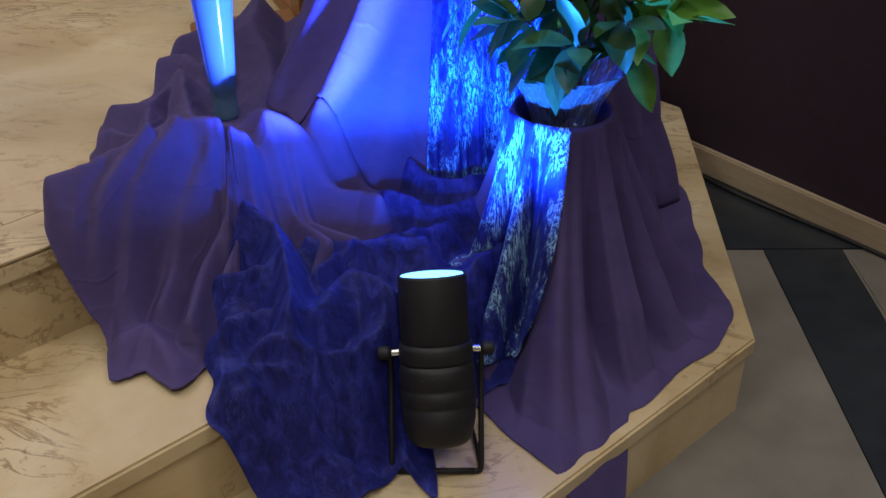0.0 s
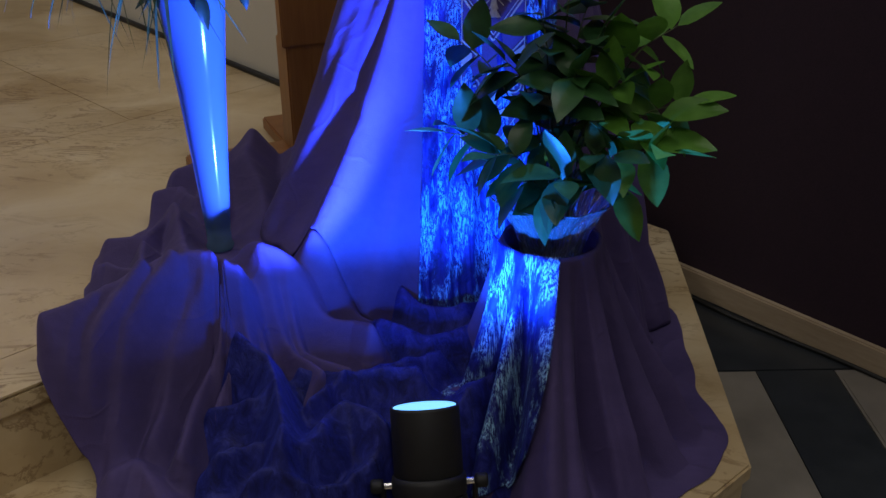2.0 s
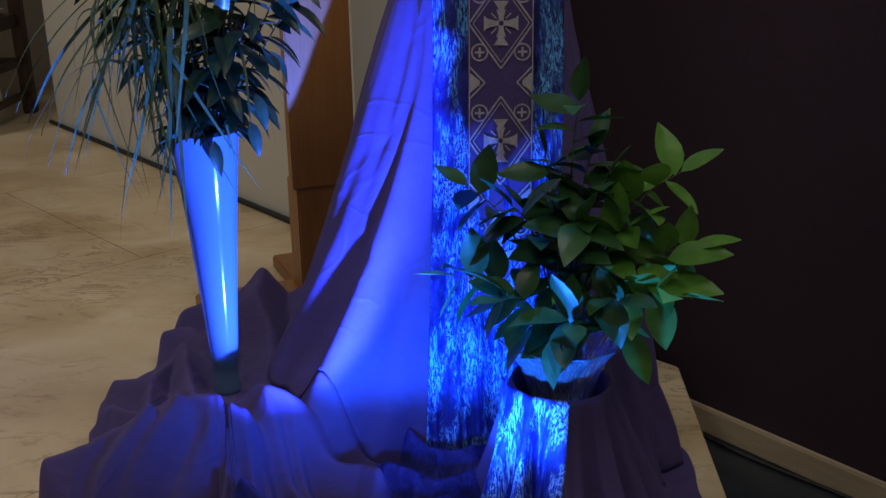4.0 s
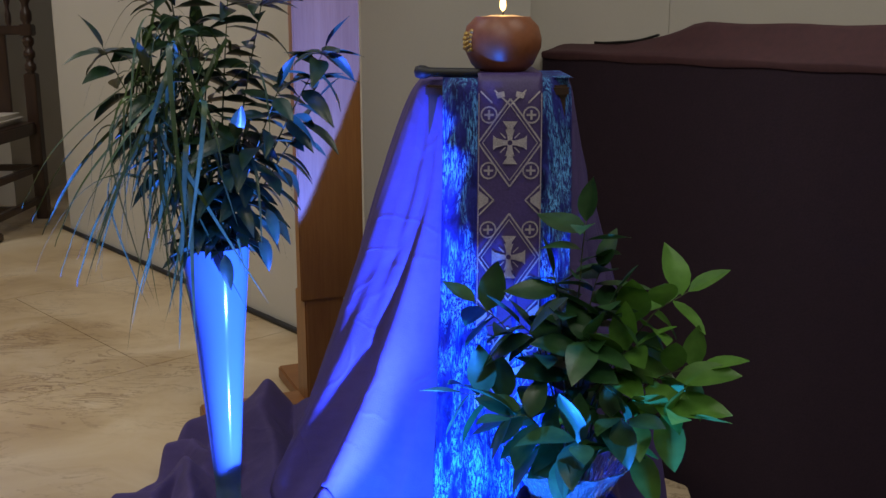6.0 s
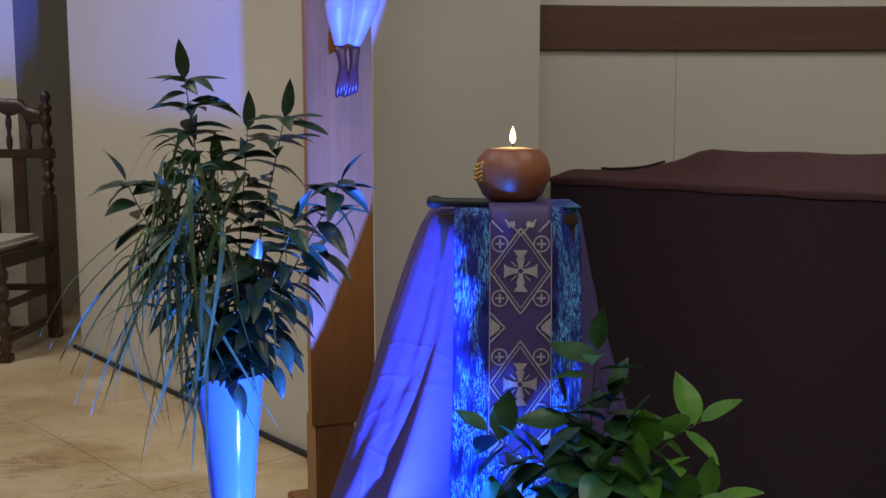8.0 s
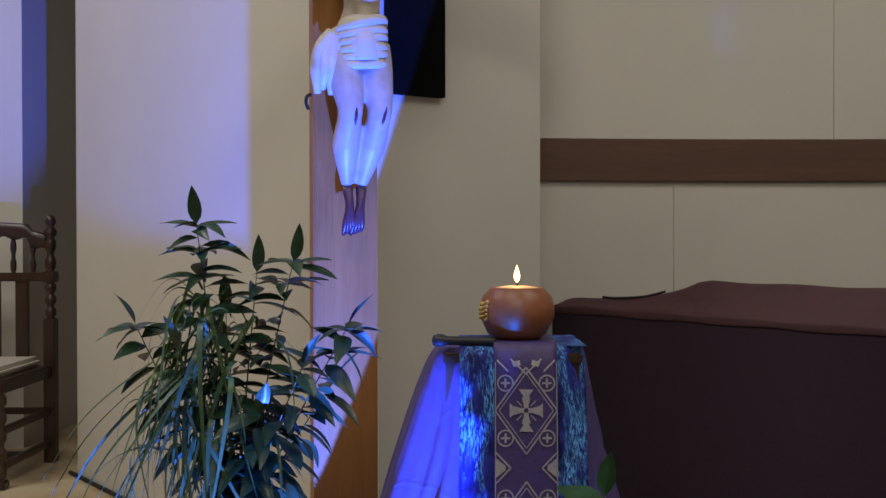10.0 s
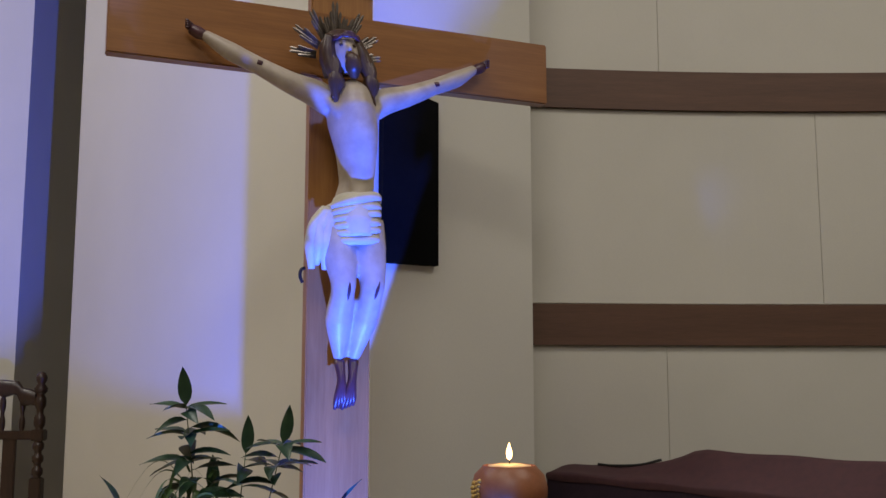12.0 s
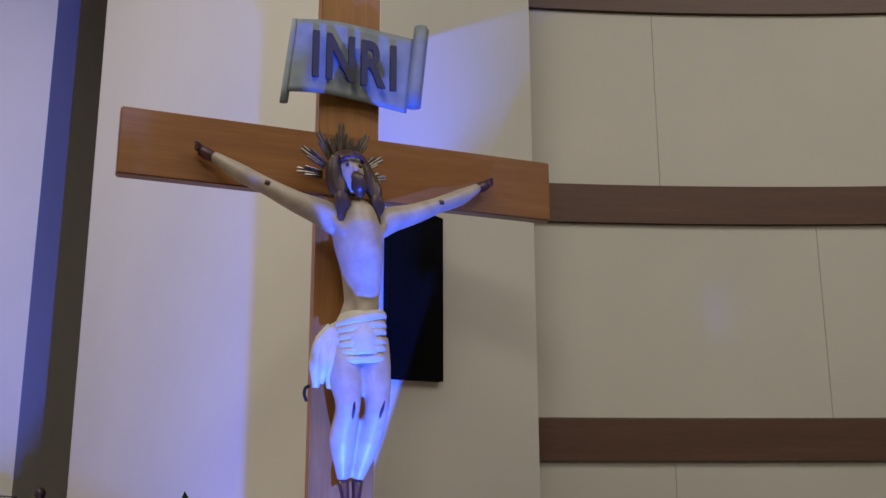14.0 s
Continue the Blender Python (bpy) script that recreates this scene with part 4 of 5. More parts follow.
for k in range(3):
    v0 = 0.104 + 0.215 * k
    for hu, hv, w in ((0.060, 0.082, 0.0032), (0.052, 0.071, 0.0018)):
        for su in (-1, 1):
            for sv in (-1, 1):
                if v0 + sv * hv < 0.61:
                    thread(su * hu, v0, 0, v0 + sv * hv, w)
    for ang in range(4):
        a = ang * math.pi / 2
        c, s = math.cos(a), math.sin(a)
        L = 0.040 if ang % 2 else 0.032
        for f0_, f1_, w0, w1 in ((0.006, 0.7, 0.0045, 0.006), (0.7, 1.0, 0.006, 0.014)):
            a0, a1 = (f0_ if f0_ < 0.1 else f0_ * L), f1_ * L
            patch([(c * a0 - s * w0, v0 + s * a0 + c * w0), (c * a1 - s * w1, v0 + s * a1 + c * w1), (c * a1 + s * w1, v0 + s * a1 - c * w1), (c * a0 + s * w0, v0 + s * a0 - c * w0)])
        for e in (0.30, 0.785, 1.27):
            d = a + e
            thread(0.012 * math.cos(d), v0 + 0.012 * math.sin(d), 0.026 * math.cos(d), v0 + 0.026 * math.sin(d), 0.0022)
    ring(0, v0, 0.006)
    for sv in (-1, 1):
        for su in (-1, 1):
            vv, uu = v0 + sv * 0.052, su * 0.040
            if not 0.02 < vv < 0.60:
                continue
            ring(uu, vv, 0.0150, 0.003)
            thread(uu - 0.009, vv, uu + 0.009, vv, 0.004)
            thread(uu, vv - 0.009, uu, vv + 0.009, 0.004)
    if v0 + 0.11 < 0.6:
        for su in (-1, 1):
            thread(su * 0.06, v0 + 0.1075 - 0.03, su * 0.030, v0 + 0.1075, 0.003)
            thread(su * 0.06, v0 + 0.1075 + 0.03, su * 0.030, v0 + 0.1075, 0.003)
            patch([(su * 0.058, v0 + 0.1075 - 0.018), (su * 0.040, v0 + 0.1075 - 0.004), (su * 0.040, v0 + 0.1075 + 0.004), (su * 0.058, v0 + 0.1075 + 0.018)])
for su in (-1, 1):
    thread(su * 0.0595, 0.012, su * 0.0595, 0.60, 0.0025)
    thread(su * 0.03, 0.006, 0.0, 0.034, 0.003)
    thread(su * 0.056, 0.008, su * 0.034, 0.03, 0.003)
    patch([(su * 0.012, 0.008), (su * 0.028, 0.012), (su * 0.024, 0.022), (su * 0.010, 0.018)])
part("embroidery", emb, SILVER, stole, "silver woven crosses, circles and diamonds")

# the cloth over the pot in which the glass bowl stands
BC = (0.212, 1.615)
HEM = [(0.07, 1.34), (0.14, 1.25), (0.22, 1.17), (0.285, 1.115), (0.325, 1.33), (0.405, 1.415), (0.475, 1.48), (0.56, 1.565), (0.585, 1.68), (0.555, 1.80), (0.57, 1.97), (0.59, 2.15), (0.47, 2.25), (0.30, 2.0), (0.12, 1.88), (0.02, 1.72), (0.0, 1.56), (0.03, 1.42)]
th3 = np.linspace(0, 2 * np.pi, 340, endpoint=False)
Rh = polar(BC, HEM, th3, 0.03)


def pleat(a):
    """Broad folds with narrow valleys round the pot."""
    w = np.sin(a * 11 + 1.5 * np.sin(a * 3 + 0.6))
    return 1.5 * np.sign(w) * np.abs(w) ** 0.65 + 0.35 * np.sin(a * 23 + 1)


wave = pleat(th3)
rows = []
for r, z in ((0.070, 0.03), (0.078, 0.075), (0.082, 0.098), (0.087, 0.104)):
    rows.append(np.stack([BC[0] + r * np.cos(th3), BC[1] + r * np.sin(th3), np.full_like(th3, z)], -1))
for i in range(1, 120):
    q = (i / 119)
    r = 0.090 + (Rh - 0.090) * q ** 1.05 + 0.036 * wave * min(1, q * 2.4) * (1 - 0.92 * q ** 2)
    x, y = BC[0] + r * np.cos(th3), BC[1] + r * np.sin(th3)
    fall = 0.104 - 0.47 * (1 - (1 - q) ** 2.3)
    fall = fall + 0.02 * q * (1 - q) * wave
    z = np.maximum(fall, support(x, y, 0.015, 0.012) + 0.006 + 0.03 * q * (1 - q) * np.maximum(wave, 0) * 2)
    z = z - 0.11 * np.clip((-0.36 - support(x, y, 0.02, 0.012)) / 0.18, 0, 1)
    rows.append(np.stack([x, y, z], -1))
cloth("pot_cloth", np.array(rows), PURPLE, "purple linen cloth draped over a pot beside the steps")
# velvet over its front
rows = []
for i in range(70):
    q = i / 69 * 0.62
    sel = np.linspace(radians(186 + 16 * q), radians(272 - 42 * q), 80)
    Rs = polar(BC, HEM, sel % (2 * np.pi), 0.03)
    wv = pleat(sel)
    r = 0.094 + (Rs - 0.090) * q ** 1.05 + 0.036 * wv * min(1, q * 2.4) * (1 - 0.92 * q ** 2) + 0.010
    x, y = BC[0] + r * np.cos(sel), BC[1] + r * np.sin(sel)
    z = np.maximum(0.108 - 0.47 * (1 - (1 - q) ** 2.3) + 0.02 * q * (1 - q) * wv, support(x, y, 0.015, 0.012) + 0.014) + 0.006 + 0.012 * ridged(sel * 0.25, q * 0.5 + 0 * sel, 16.0, 4.0) * min(1, 5 * q)
    rows.append(np.stack([x, y, z], -1))
cloth("velvet_strip", np.array(rows), VELVET_LIT_STRIP, "dark blue crushed velvet strip laid over the pot cloth", closed=False)
tagged(part("plant_pot", lathe([(0.001, -0.355), (0.075, -0.355), (0.08, 0.05), (0.072, 0.052), (0.070, 0.028), (0.001, 0.028)], 32, m=pose(BC[0], BC[1], 0)), DARK_WOOD, smooth=False), "tall dark pot hidden under purple cloth", "pot")

# ---- spotlight ----
zax = SPOT_AXIS
xax = Vector((1, 0, 0)) - zax * zax.x
xax.normalize()
SM = Matrix((xax, zax.cross(xax), zax)).transposed().to_4x4()
SM.translation = SPOT_TOP
spot = empty("stage_spotlight", SM, "black cylindrical stage spotlight on a yoke, shining blue upwards", "spotlight")
part("barrel", lathe([(0.0505, 0.0), (0.054, 0.002), (0.055, -0.003), (0.055, -0.105), (0.052, -0.11), (0.050, -0.108), (0.050, -0.012)], 48), BLACK_METAL, spot, smooth=True)
part("lens", lathe([(0.001, 0.0006), (0.050, 0.0002), (0.050, -0.006), (0.001, -0.006)], 40), LENS, spot, "glowing blue-white lens", smooth=False)
part("collar", lathe([(0.050, -0.106), (0.0585, -0.108), (0.0595, -0.116), (0.0595, -0.135), (0.057, -0.139), (0.050, -0.139)], 48), BLACK_METAL, spot, smooth=True)
part("housing", lathe([(0.050, -0.138), (0.058, -0.140), (0.0605, -0.15), (0.0605, -0.175), (0.058, -0.178), (0.0605, -0.181), (0.0600, -0.203), (0.0575, -0.206), (0.0595, -0.209), (0.058, -0.235), (0.052, -0.262), (0.045, -0.270), (0.001, -0.272)], 48), DUSTY, spot, "black ribbed lamp housing", smooth=True)
for s in (-1, 1):
    kn = part("knob", lathe([(0.004, 0.0), (0.004, 0.012), (0.011, 0.013), (0.012, 0.018), (0.012, 0.030), (0.009, 0.033), (0.001, 0.033)], 14, m=pose(s * 0.060, 0, -0.122, 0, s * 90, 0)), BLACK_METAL, spot, "black clamp knob", smooth=True)
    part("bolt", lathe([(0.0055, 0.0), (0.0055, 0.012), (0.001, 0.013)], 10, m=pose(s * 0.059, 0, -0.122, 0, s * 90, 0)), STEEL, kn, "bright steel bolt")
# the yoke reaches from the pivots down to the step
inv = SM.inverted()
yoke = bmesh.new()
foot_y = 1.195
for s in (-1, 1):
    top_p = SM @ Vector((s * 0.073, 0, -0.122))
    path = [top_p, top_p + Vector((0, -0.003, -0.06)), Vector((top_p.x, foot_y + 0.02, -0.30)), Vector((top_p.x, foot_y + 0.005, -0.352)), Vector((top_p.x - s * 0.012, foot_y, -0.354))]
    tube([inv @ p for p in curve_points(path, 16)], 0.0048, 8, yoke)
a, b = SM @ Vector((-0.073, 0, -0.122)), SM @ Vector((0.073, 0, -0.122))
tube([inv @ Vector((a.x + 0.01, foot_y, -0.354)), inv @ Vector((0, foot_y, -0.354)), inv @ Vector((b.x - 0.01, foot_y, -0.354))], 0.0056, 8, yoke)
part("yoke", yoke, BLACK_METAL, spot, "black metal yoke standing on the step", smooth=True)
part("back_leg", tube([inv @ Vector((a.x, 1.21, -0.353)), inv @ Vector((a.x + 0.01, 1.29, -0.353)), inv @ Vector((b.x - 0.01, 1.29, -0.353)), inv @ Vector((b.x, 1.21, -0.353))], 0.0045, 8), BLACK_METAL, spot)

# ---- candle ----
can = empty("candle_bowl", pose(0.112, 2.02, 0.8145), "round varnished brown bowl with a burning candle on the stand", "candle")
part("bowl", lathe([(0.001, 0.0), (0.045, 0.0), (0.060, 0.012), (0.0755, 0.045), (0.0765, 0.062), (0.070, 0.086), (0.056, 0.1), (0.053, 0.104), (0.049, 0.104), (0.047, 0.098), (0.001, 0.097)], 48), BROWN_BOWL, can, smooth=True)
part("wax", lathe([(0.001, 0.107), (0.02, 0.107), (0.043, 0.104), (0.045, 0.099), (0.001, 0.098)], 32), WAX, can, "pale wax of the candle", smooth=True)
part("wick", tube([(0, 0, 0.106), (0.001, 0, 0.113), (0.000, 0.001, 0.118)], 0.0012, 6), BLACK_PANEL, can)
part("flame", lathe([(0.0005, 0.114), (0.0045, 0.118), (0.0062, 0.125), (0.005, 0.134), (0.0025, 0.142), (0.0003, 0.149)], 14), FLAME, can, "bright candle flame", smooth=True)
dec = bmesh.new()
for k in range(14):
    a = radians(206 + 9 * math.sin(k * 2.1))
    z = 0.040 + 0.0028 * k
    rr = float(np.interp(z, [0.012, 0.045, 0.062, 0.086], [0.060, 0.0755, 0.0765, 0.070])) + 0.0006
    bmesh.ops.create_icosphere(dec, subdivisions=1, radius=0.0038 + 0.0012 * (k % 3), matrix=Matrix.Translation((rr * math.cos(a), rr * math.sin(a), z)))
part("ornament", dec, GOLD, can, "small gold painted ornament", smooth=True)
rod = tagged(part("microphone", lathe([(0.001, 0.0), (0.010, 0.003), (0.013, 0.012), (0.0125, 0.022), (0.010, 0.028), (0.009, 0.032), (0.0085, 0.12), (0.007, 0.128), (0.001, 0.129)], 20), CABLE, smooth=True),
             "dark rounded rod lying on the purple cloth", "rod")
rod.matrix_world = pose(-0.060, 1.985, 0.8145, 90, 0, 80)

# ---- glass vase with branches ----


def glass_material(name, color, rough, clear):
    m, n, l, b = material(name, rough)
    b.inputs["Base Color"].default_value = (*color, 1)
    b.inputs["Specular IOR Level"].default_value = 0.5
    tr = n.new("ShaderNodeBsdfTranslucent")
    tr.inputs[0].default_value = (*color, 1)
    mx = n.new("ShaderNodeMixShader")
    mx.inputs[0].default_value = 0.7
    l.new(b.outputs[0], mx.inputs[1])
    l.new(tr.outputs[0], mx.inputs[2])
    tp = n.new("ShaderNodeBsdfTransparent")
    tp.inputs[0].default_value = (0.8, 0.9, 1, 1)
    m2 = n.new("ShaderNodeMixShader")
    m2.inputs[0].default_value = clear
    l.new(mx.outputs[0], m2.inputs[1])
    l.new(tp.outputs[0], m2.inputs[2])
    l.new(m2.outputs[0], n["Material Output"].inputs[0])
    return m


FROST = glass_material("frosted_glass", (0.22, 0.36, 0.48), 0.14, 0.28)
WATER = glass_material("vase_water", (0.09, 0.17, 0.36), 0.1, 0.15)


def crystal_material():
    m, n, l, b = material("cut_crystal", 0.03)
    b.inputs["Base Color"].default_value = (0.85, 0.94, 1, 1)
    b.inputs["Transmission Weight"].default_value = 0.95
    b.inputs["IOR"].default_value = 1.52
    return m


CRYSTAL = crystal_material()
vase = empty("floor_vase", Matrix.Translation(VASE) @ Matrix.Diagonal((1, 1, 0.927, 1)), "tall tapering frosted glass vase half filled with water", "vase")
part("glass", lathe([(0.001, 0.0), (0.024, 0.0), (0.026, 0.006), (0.0225, 0.014), (0.0225, 0.04), (0.030, 0.16), (0.042, 0.34), (0.0585, 0.53), (0.0595, 0.531), (0.0575, 0.528), (0.040, 0.34), (0.028, 0.16), (0.020, 0.045), (0.001, 0.042)], 56), FROST, vase, smooth=True)
part("water", lathe([(0.001, 0.047), (0.0185, 0.047), (0.0265, 0.16), (0.0385, 0.34), (0.0465, 0.432), (0.001, 0.432)], 40), WATER, vase, "bluish water in the vase", smooth=False)


def leaf_mesh(name, length, width, mat, curl=0.25, keel=0.18, point=1.0, segs=6):
    P = np.zeros((segs + 1, 5, 3))
    for i in range(segs + 1):
        t = i / segs
        w = width * (math.sin(math.pi * min(1, t ** 0.85 * 1.0)) ** 0.8 if 0 < t < 1 else 0.02) * (1 - 0.25 * t * point)
        for j in range(5):
            s = (j - 2) / 2
            P[i, j] = (length * t * (1 - 0.12 * curl * t), s * w / 2, -curl * length * t * t * 0.6 + keel * abs(s) * w / 2 + 0.01 * length * math.sin(7 * t + 2 * s))
    return finish(grid_mesh(P), name, mat, True)


rnd = random.Random(11)


def aim(place, direction, roll_deg=0.0, scale=1.0):
    x = Vector(direction).normalized()
    up = Vector((0, 0, 1)) if abs(x.z) < 0.95 else Vector((0, 1, 0))
    y = up.cross(x).normalized()
    z = x.cross(y)
    m = Matrix((x, y, z)).transposed().to_4x4()
    m.translation = place
    return m @ pose(0, 0, 0, roll_deg, 0, 0) @ Matrix.Scale(scale, 4)


def branch(thing, ctrl, r0, leaf_meshes, count, start, size, spread=0.9, tip=True, droop=0.0, count_pts=18):
    pts = curve_points(ctrl, count_pts)
    stem = part("stem", tube(pts, [r0 * (1 - 0.7 * i / (count_pts - 1)) for i in range(count_pts)], 6), STEM, thing, smooth=True)
    for k in range(count):
        t = start + (1 - start) * (k + 0.3) / count
        i = min(int(t * (count_pts - 1)), count_pts - 2)
        p = pts[i].lerp(pts[i + 1], t * (count_pts - 1) - i)
        d = (pts[i + 1] - pts[i]).normalized()
        a = k * 2.4 + rnd.uniform(-0.5, 0.5)
        side = d.cross(Vector((math.cos(a), math.sin(a), 0.3))).normalized()
        v = d * (1 - spread * 0.7) + side * spread + Vector((0, 0, -droop))
        lo = part("leaf", rnd.choice(leaf_meshes), None, stem)
        lo.matrix_local = aim(p, v, rnd.uniform(-35, 35), size * rnd.uniform(0.75, 1.15))
    if tip:
        lo = part("leaf", leaf_meshes[0], None, stem)
        lo.matrix_local = aim(pts[-1], pts[-1] - pts[-3], rnd.uniform(-30, 30), size * 0.8)
    return stem


DARK_LEAVES = [leaf_mesh("dark_leaf", 0.086, 0.034, LEAF_DARK, c, 0.3) for c in (0.25, 0.5, 0.8)]
BROAD_LEAVES = [leaf_mesh("broad_leaf", 0.090, 0.052, LEAF_BOWL, c, 0.2, 0.8) for c in (0.1, 0.3, 0.55)]
GREEN_LEAVES = [leaf_mesh("green_leaf", 0.092, 0.056, LEAF_GREEN, c, 0.2, 0.8) for c in (0.1, 0.3, 0.55)]
arr = empty("branches", pose(VASE.x, VASE.y, 0.008), "arrangement of dark leafy branches and drooping grass leaves in the vase", "plant")
TOPS = [(-0.065, 0.01, 1.035, 15), (0.10, 0.03, 0.97, 13), (0.20, -0.01, 0.86, 14), (-0.175, 0.02, 0.86, 11), (0.03, 0.06, 0.95, 12), (0.13, -0.06, 0.80, 12), (-0.08, -0.05, 0.82, 11), (0.06, -0.08, 0.72, 10), (-0.03, 0.08, 0.88, 10), (0.17, 0.06, 0.76, 10)]
for x, y, z, c in TOPS:
    branch(arr, [(0.0, 0.0, 0.30), (0.15 * x, 0.15 * y, 0.52), (0.55 * x, 0.55 * y, 0.5 + (z - 0.5) * 0.55), (x, y, z)], 0.0028, DARK_LEAVES, int(c * 2.3), 0.32, 1.0, 1.15, droop=0.08)
for x, y, z in ((-0.065, 0.01, 1.03), (-0.062, 0.01, 0.985), (-0.055, 0.01, 0.94), (0.10, 0.03, 0.965), (0.09, 0.028, 0.93), (0.20, -0.01, 0.85), (0.19, -0.01, 0.81), (-0.175, 0.02, 0.85)):
    for k in range(5):
        a = k * 1.256 + 9 * z
        lf = part("leaf", DARK_LEAVES[k % 3], None, arr)
        lf.matrix_local = aim((x, y, z), (math.cos(a), math.sin(a), 0.25), rnd.uniform(-20, 20), rnd.uniform(0.75, 1.0))
for x, y, z, dx in ((0.03, -0.062, 0.525, 0.2), (0.085, -0.03, 0.55, 0.6), (-0.05, -0.06, 0.56, -0.5), (0.10, -0.05, 0.60, 0.8)):
    lf = part("leaf", DARK_LEAVES[1], None, arr)
    lf.matrix_local = aim((x, y, z), (dx * 0.5, -0.25, -0.8), 20, 0.75)


def blade_mesh(reach, rise, fall, width):
    n = 14
    P = np.zeros((n, 3, 3))
    for i in range(n):
        t = i / (n - 1)
        w = 1.35 * width * (1 - t) ** 0.6 * (0.5 + min(1, t * 4) * 0.5)
        x = reach * (1 - (1 - t) ** 1.25)
        z = rise * math.sin(math.pi * min(t * 1.25, 1)) * 0.9 - fall * t ** 2.4
        for j in range(3):
            P[i, j] = (x, (j - 1) * w / 2, z + 0.0012 * abs(j - 1))
    return finish(grid_mesh(P), "blade", BLADE, True)


BLADES = [blade_mesh(*a) for a in ((0.14, 0.045, 0.30, 0.012), (0.09, 0.05, 0.34, 0.011), (0.24, 0.02, 0.22, 0.011), (0.06, 0.05, 0.36, 0.010), (0.17, 0.06, 0.28, 0.012))]
for k in range(84):
    a = rnd.gauss(math.pi * 1.15, 0.95) if k % 3 else rnd.uniform(0, 2 * math.pi)
    bl = part("blade", rnd.choice(BLADES), None, arr)
    z = rnd.uniform(0.62, 0.92)
    bl.matrix_local = pose(rnd.uniform(-0.09, 0.05), rnd.uniform(-0.05, 0.05), z, rnd.uniform(-25, 25), rnd.uniform(-15, 12), math.degrees(a)) @ Matrix.Scale(rnd.uniform(0.5, 0.88), 4)
for k in range(44):
    a = rnd.gauss(math.pi * 1.3, 0.7)
    bl = part("blade", BLADES[(1, 3, 0)[k % 3]], None, arr)
    bl.matrix_local = pose(-0.02 + 0.11 * math.cos(a) * rnd.uniform(0.3, 1), 0.10 * math.sin(a) * rnd.uniform(0.3, 1), rnd.uniform(0.64, 0.86), rnd.uniform(-30, 30), rnd.uniform(-10, 25), math.degrees(a)) @ Matrix.Scale(rnd.uniform(0.55, 0.95), 4)
LONG_BLADE = blade_mesh(0.30, 0.012, 0.03, 0.011)
for k in range(6):
    bl = part("blade", LONG_BLADE, None, arr)
    bl.matrix_local = pose(-0.13 + 0.008 * k, -0.02 + 0.01 * (k % 3), 0.80 - 0.016 * k, 25 * (k % 3) - 25, 40 + 3 * k, 172 + 5 * k) @ Matrix.Scale(1.0 - 0.03 * (k % 4), 4)
for k in range(14):
    a = k * 2.4
    part("stem", tube(curve_points([(0.01 * math.cos(a), 0.01 * math.sin(a), 0.08 + 0.01 * k), (0.02 * math.cos(a), 0.02 * math.sin(a), 0.5), (0.07 * math.cos(a), 0.07 * math.sin(a), 0.72 + 0.01 * (k % 5))], 8), 0.0022, 5), STEM, arr, smooth=True)

# ---- crystal bowl with foliage ----
bowl = empty("crystal_bowl", pose(BC[0], BC[1], 0.030), "cut crystal glass bowl standing in the cloth-covered pot", "bowl")
prof = [(0.001, 0.0), (0.040, 0.0), (0.043, 0.008), (0.046, 0.03), (0.058, 0.075), (0.072, 0.11), (0.090, 0.142), (0.104, 0.158), (0.106, 0.161), (0.103, 0.161), (0.086, 0.144), (0.067, 0.112), (0.053, 0.077), (0.041, 0.033), (0.001, 0.012)]
part("glass", lathe(prof, 64, wobble=lambda a, z: 1 + 0.05 * abs(math.sin(6 * a + z * 42)) + 0.05 * abs(math.sin(6 * a - z * 42))), CRYSTAL, bowl, smooth=False)
rnd.seed(5)
fol = empty("bowl_foliage", pose(BC[0], BC[1], 0.05), "bunch of leafy green and dark green sprigs in the crystal bowl", "plant")
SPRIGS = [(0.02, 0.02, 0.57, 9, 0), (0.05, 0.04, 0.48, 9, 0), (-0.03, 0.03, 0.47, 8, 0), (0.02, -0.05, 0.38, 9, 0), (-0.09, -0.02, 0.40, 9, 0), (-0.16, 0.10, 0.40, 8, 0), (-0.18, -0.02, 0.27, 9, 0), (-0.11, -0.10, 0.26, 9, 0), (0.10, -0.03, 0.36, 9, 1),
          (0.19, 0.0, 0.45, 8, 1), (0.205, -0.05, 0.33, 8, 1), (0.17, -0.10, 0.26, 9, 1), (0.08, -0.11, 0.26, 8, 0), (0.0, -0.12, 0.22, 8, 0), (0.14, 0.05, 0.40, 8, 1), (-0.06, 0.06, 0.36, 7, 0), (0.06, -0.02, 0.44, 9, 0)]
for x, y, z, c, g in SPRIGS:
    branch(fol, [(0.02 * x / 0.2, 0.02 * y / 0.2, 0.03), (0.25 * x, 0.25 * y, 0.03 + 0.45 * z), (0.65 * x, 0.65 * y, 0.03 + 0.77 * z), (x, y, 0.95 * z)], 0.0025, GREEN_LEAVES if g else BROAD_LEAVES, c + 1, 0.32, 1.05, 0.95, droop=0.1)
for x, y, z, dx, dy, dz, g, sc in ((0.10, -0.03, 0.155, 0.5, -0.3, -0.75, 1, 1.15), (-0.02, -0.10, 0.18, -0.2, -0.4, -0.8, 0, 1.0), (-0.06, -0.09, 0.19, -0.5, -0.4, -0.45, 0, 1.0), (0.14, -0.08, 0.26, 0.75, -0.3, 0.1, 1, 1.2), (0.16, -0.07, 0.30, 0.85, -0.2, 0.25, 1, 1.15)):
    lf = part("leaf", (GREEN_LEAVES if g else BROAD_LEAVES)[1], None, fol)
    lf.matrix_local = aim((x, y, z), (dx, dy, dz), 25, sc)

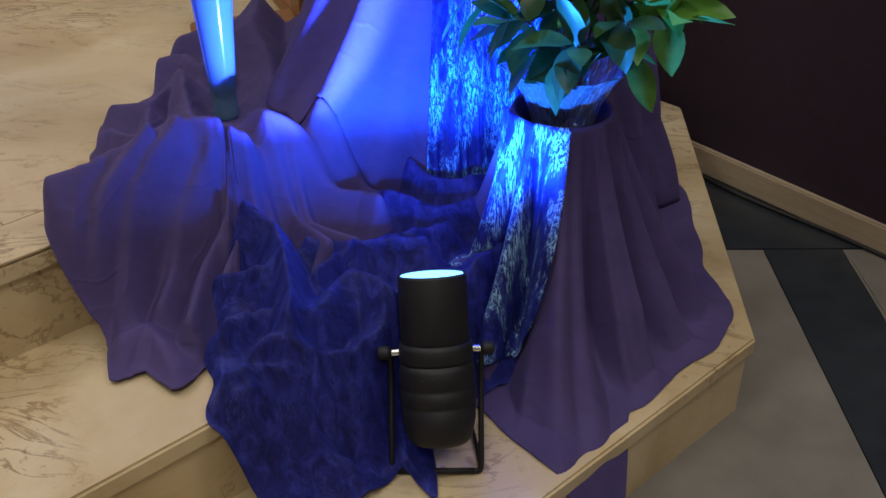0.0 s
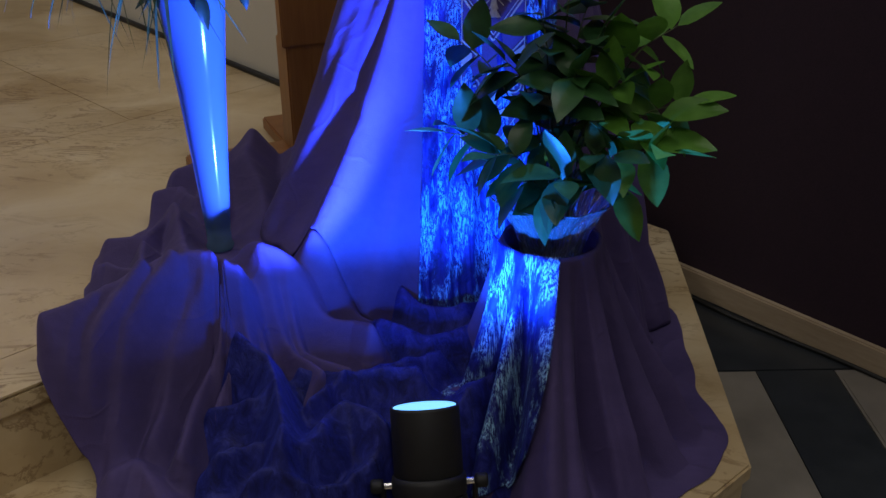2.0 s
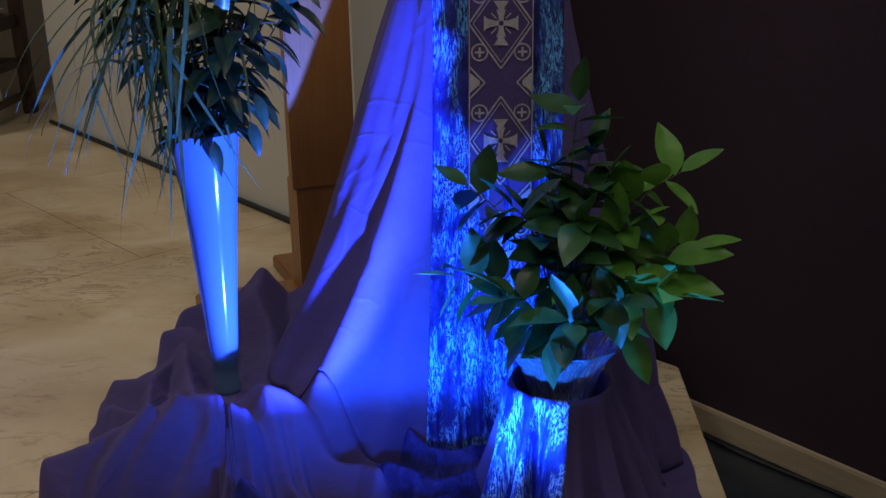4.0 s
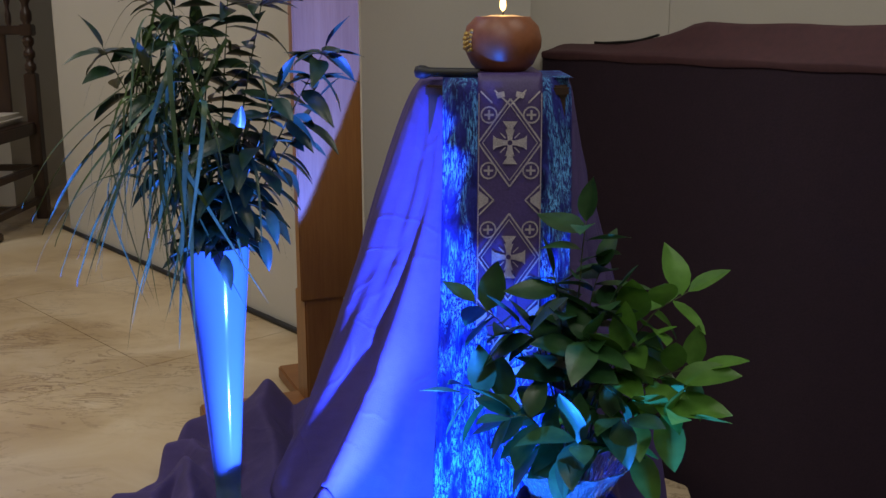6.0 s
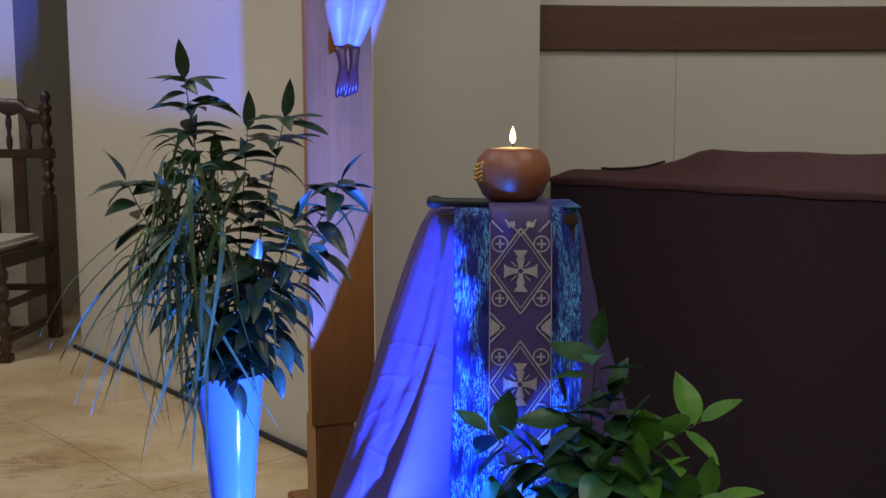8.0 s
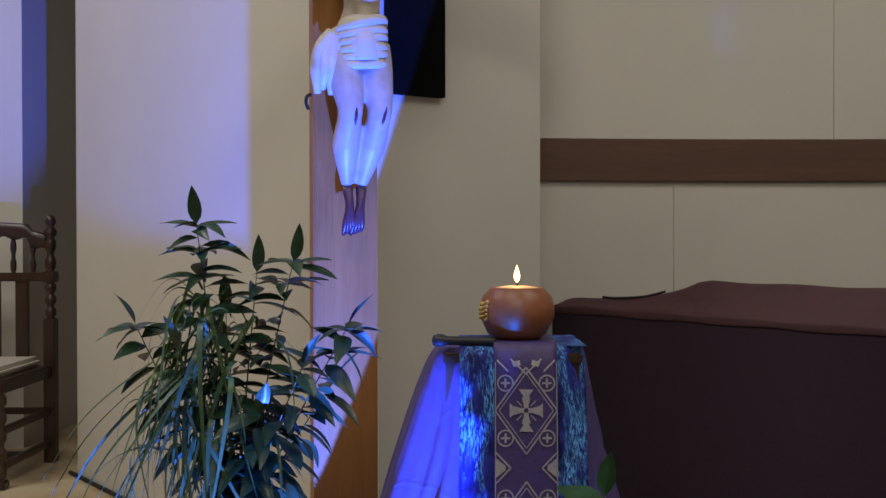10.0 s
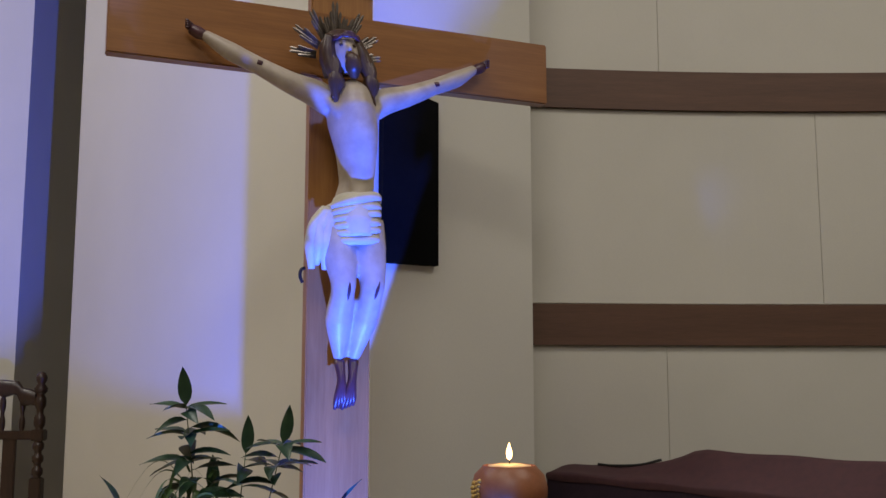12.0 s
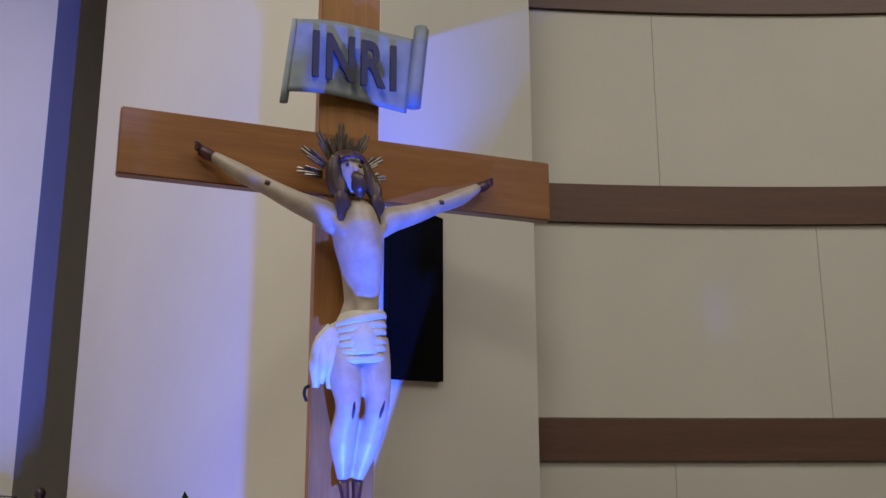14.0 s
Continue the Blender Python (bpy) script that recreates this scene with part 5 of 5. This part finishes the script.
# ---- carved chair ----
chair = empty("carved_chair", pose(-1.857, 4.595, 0), "dark carved wooden armchair with turned posts and a pale seat", "chair")


def turned(h0, h1, r, beads, segs=14, m=None):
    prof = [(0.001, h0), (r, h0)]
    for k in range(beads):
        a = h0 + (h1 - h0) * (k + 0.1) / beads
        b = h0 + (h1 - h0) * (k + 0.9) / beads
        prof += [(r * 0.62, a), (r * 0.95, a + (b - a) * 0.25), (r, (a + b) / 2), (r * 0.95, b - (b - a) * 0.25), (r * 0.62, b)]
    prof += [(r, h1), (0.001, h1)]
    return lathe(prof, segs, m=m)


for px in (0.0, -0.52):
    bm = boxed(px - 0.026, px + 0.026, -0.026, 0.026, 0.0, 0.66, 0.004)
    po = part("back_post", bm, DARK_WOOD, chair)
    part("turning", turned(0.66, 0.83, 0.026, 3, m=pose(px, 0, 0)), DARK_WOOD, po, smooth=True)
    part("turning", turned(0.87, 1.04, 0.026, 2, m=pose(px, 0, 0)), DARK_WOOD, po, smooth=True)
    part("block", boxed(px - 0.029, px + 0.029, -0.028, 0.028, 0.825, 0.875, 0.005), DARK_WOOD, po)
    part("finial", lathe([(0.018, 1.035), (0.028, 1.045), (0.030, 1.06), (0.016, 1.08), (0.024, 1.095), (0.026, 1.11), (0.016, 1.13), (0.001, 1.136)], 16, m=pose(px, 0, 0)), DARK_WOOD, po, smooth=True)
for x in np.linspace(-0.44, -0.08, 5):
    part("spindle", turned(0.86, 1.03, 0.014, 2, m=pose(float(x), 0, 0)), DARK_WOOD, chair, smooth=True)
for x in (-0.39, -0.26, -0.13):
    part("splat", boxed(x - 0.03, x + 0.03, -0.010, 0.010, 0.47, 0.85, 0.004), DARK_WOOD, chair)
part("lower_rail", boxed(-0.50, -0.02, -0.018, 0.018, 0.83, 0.87, 0.005), DARK_WOOD, chair)
n = 24
Pr = np.zeros((n, 8, 3))
for i in range(n):
    u = i / (n - 1)
    x = -0.50 + 0.48 * u
    h = 1.065 + 0.030 * math.sin(math.pi * u) ** 0.5 - (0.028 if abs(u - 0.5) > 0.36 else 0)
    for j, (dy, dz) in enumerate(((-0.016, -0.055), (-0.018, -0.03), (-0.016, 0), (-0.006, 0.006), (0.006, 0.006), (0.016, 0), (0.018, -0.03), (0.016, -0.055))):
        Pr[i, j] = (x, dy, h + dz - (0.018 * math.sin(math.pi * u * 5) ** 2 if j in (0, 7) else 0))
part("top_rail", grid_mesh(Pr, True), DARK_WOOD, chair, "scalloped top rail", smooth=True)
part("seat_frame", boxed(-0.53, 0.012, -0.53, 0.012, 0.39, 0.445, 0.006), DARK_WOOD, chair)
part("cushion", boxed(-0.49, -0.03, -0.50, -0.03, 0.446, 0.49, 0.018), LOIN, chair, "pale upholstered seat")
for px in (-0.006, -0.52):
    lg = part("front_leg", turned(0.03, 0.40, 0.026, 5, m=pose(px, -0.515, 0)), DARK_WOOD, chair, smooth=True)
    part("foot", boxed(px - 0.028, px + 0.028, -0.545, -0.487, 0.0, 0.035, 0.006), DARK_WOOD, lg)
    part("side_stretcher", boxed(px - 0.014, px + 0.014, -0.50, -0.02, 0.22, 0.25, 0.004), DARK_WOOD, chair)
    part("side_stretcher", boxed(px - 0.014, px + 0.014, -0.50, -0.02, 0.075, 0.105, 0.004), DARK_WOOD, chair)
part("stretcher", boxed(-0.50, -0.02, -0.27, -0.24, 0.07, 0.10, 0.004), DARK_WOOD, chair)
part("stretcher", boxed(-0.50, -0.02, -0.012, 0.012, 0.22, 0.25, 0.004), DARK_WOOD, chair)
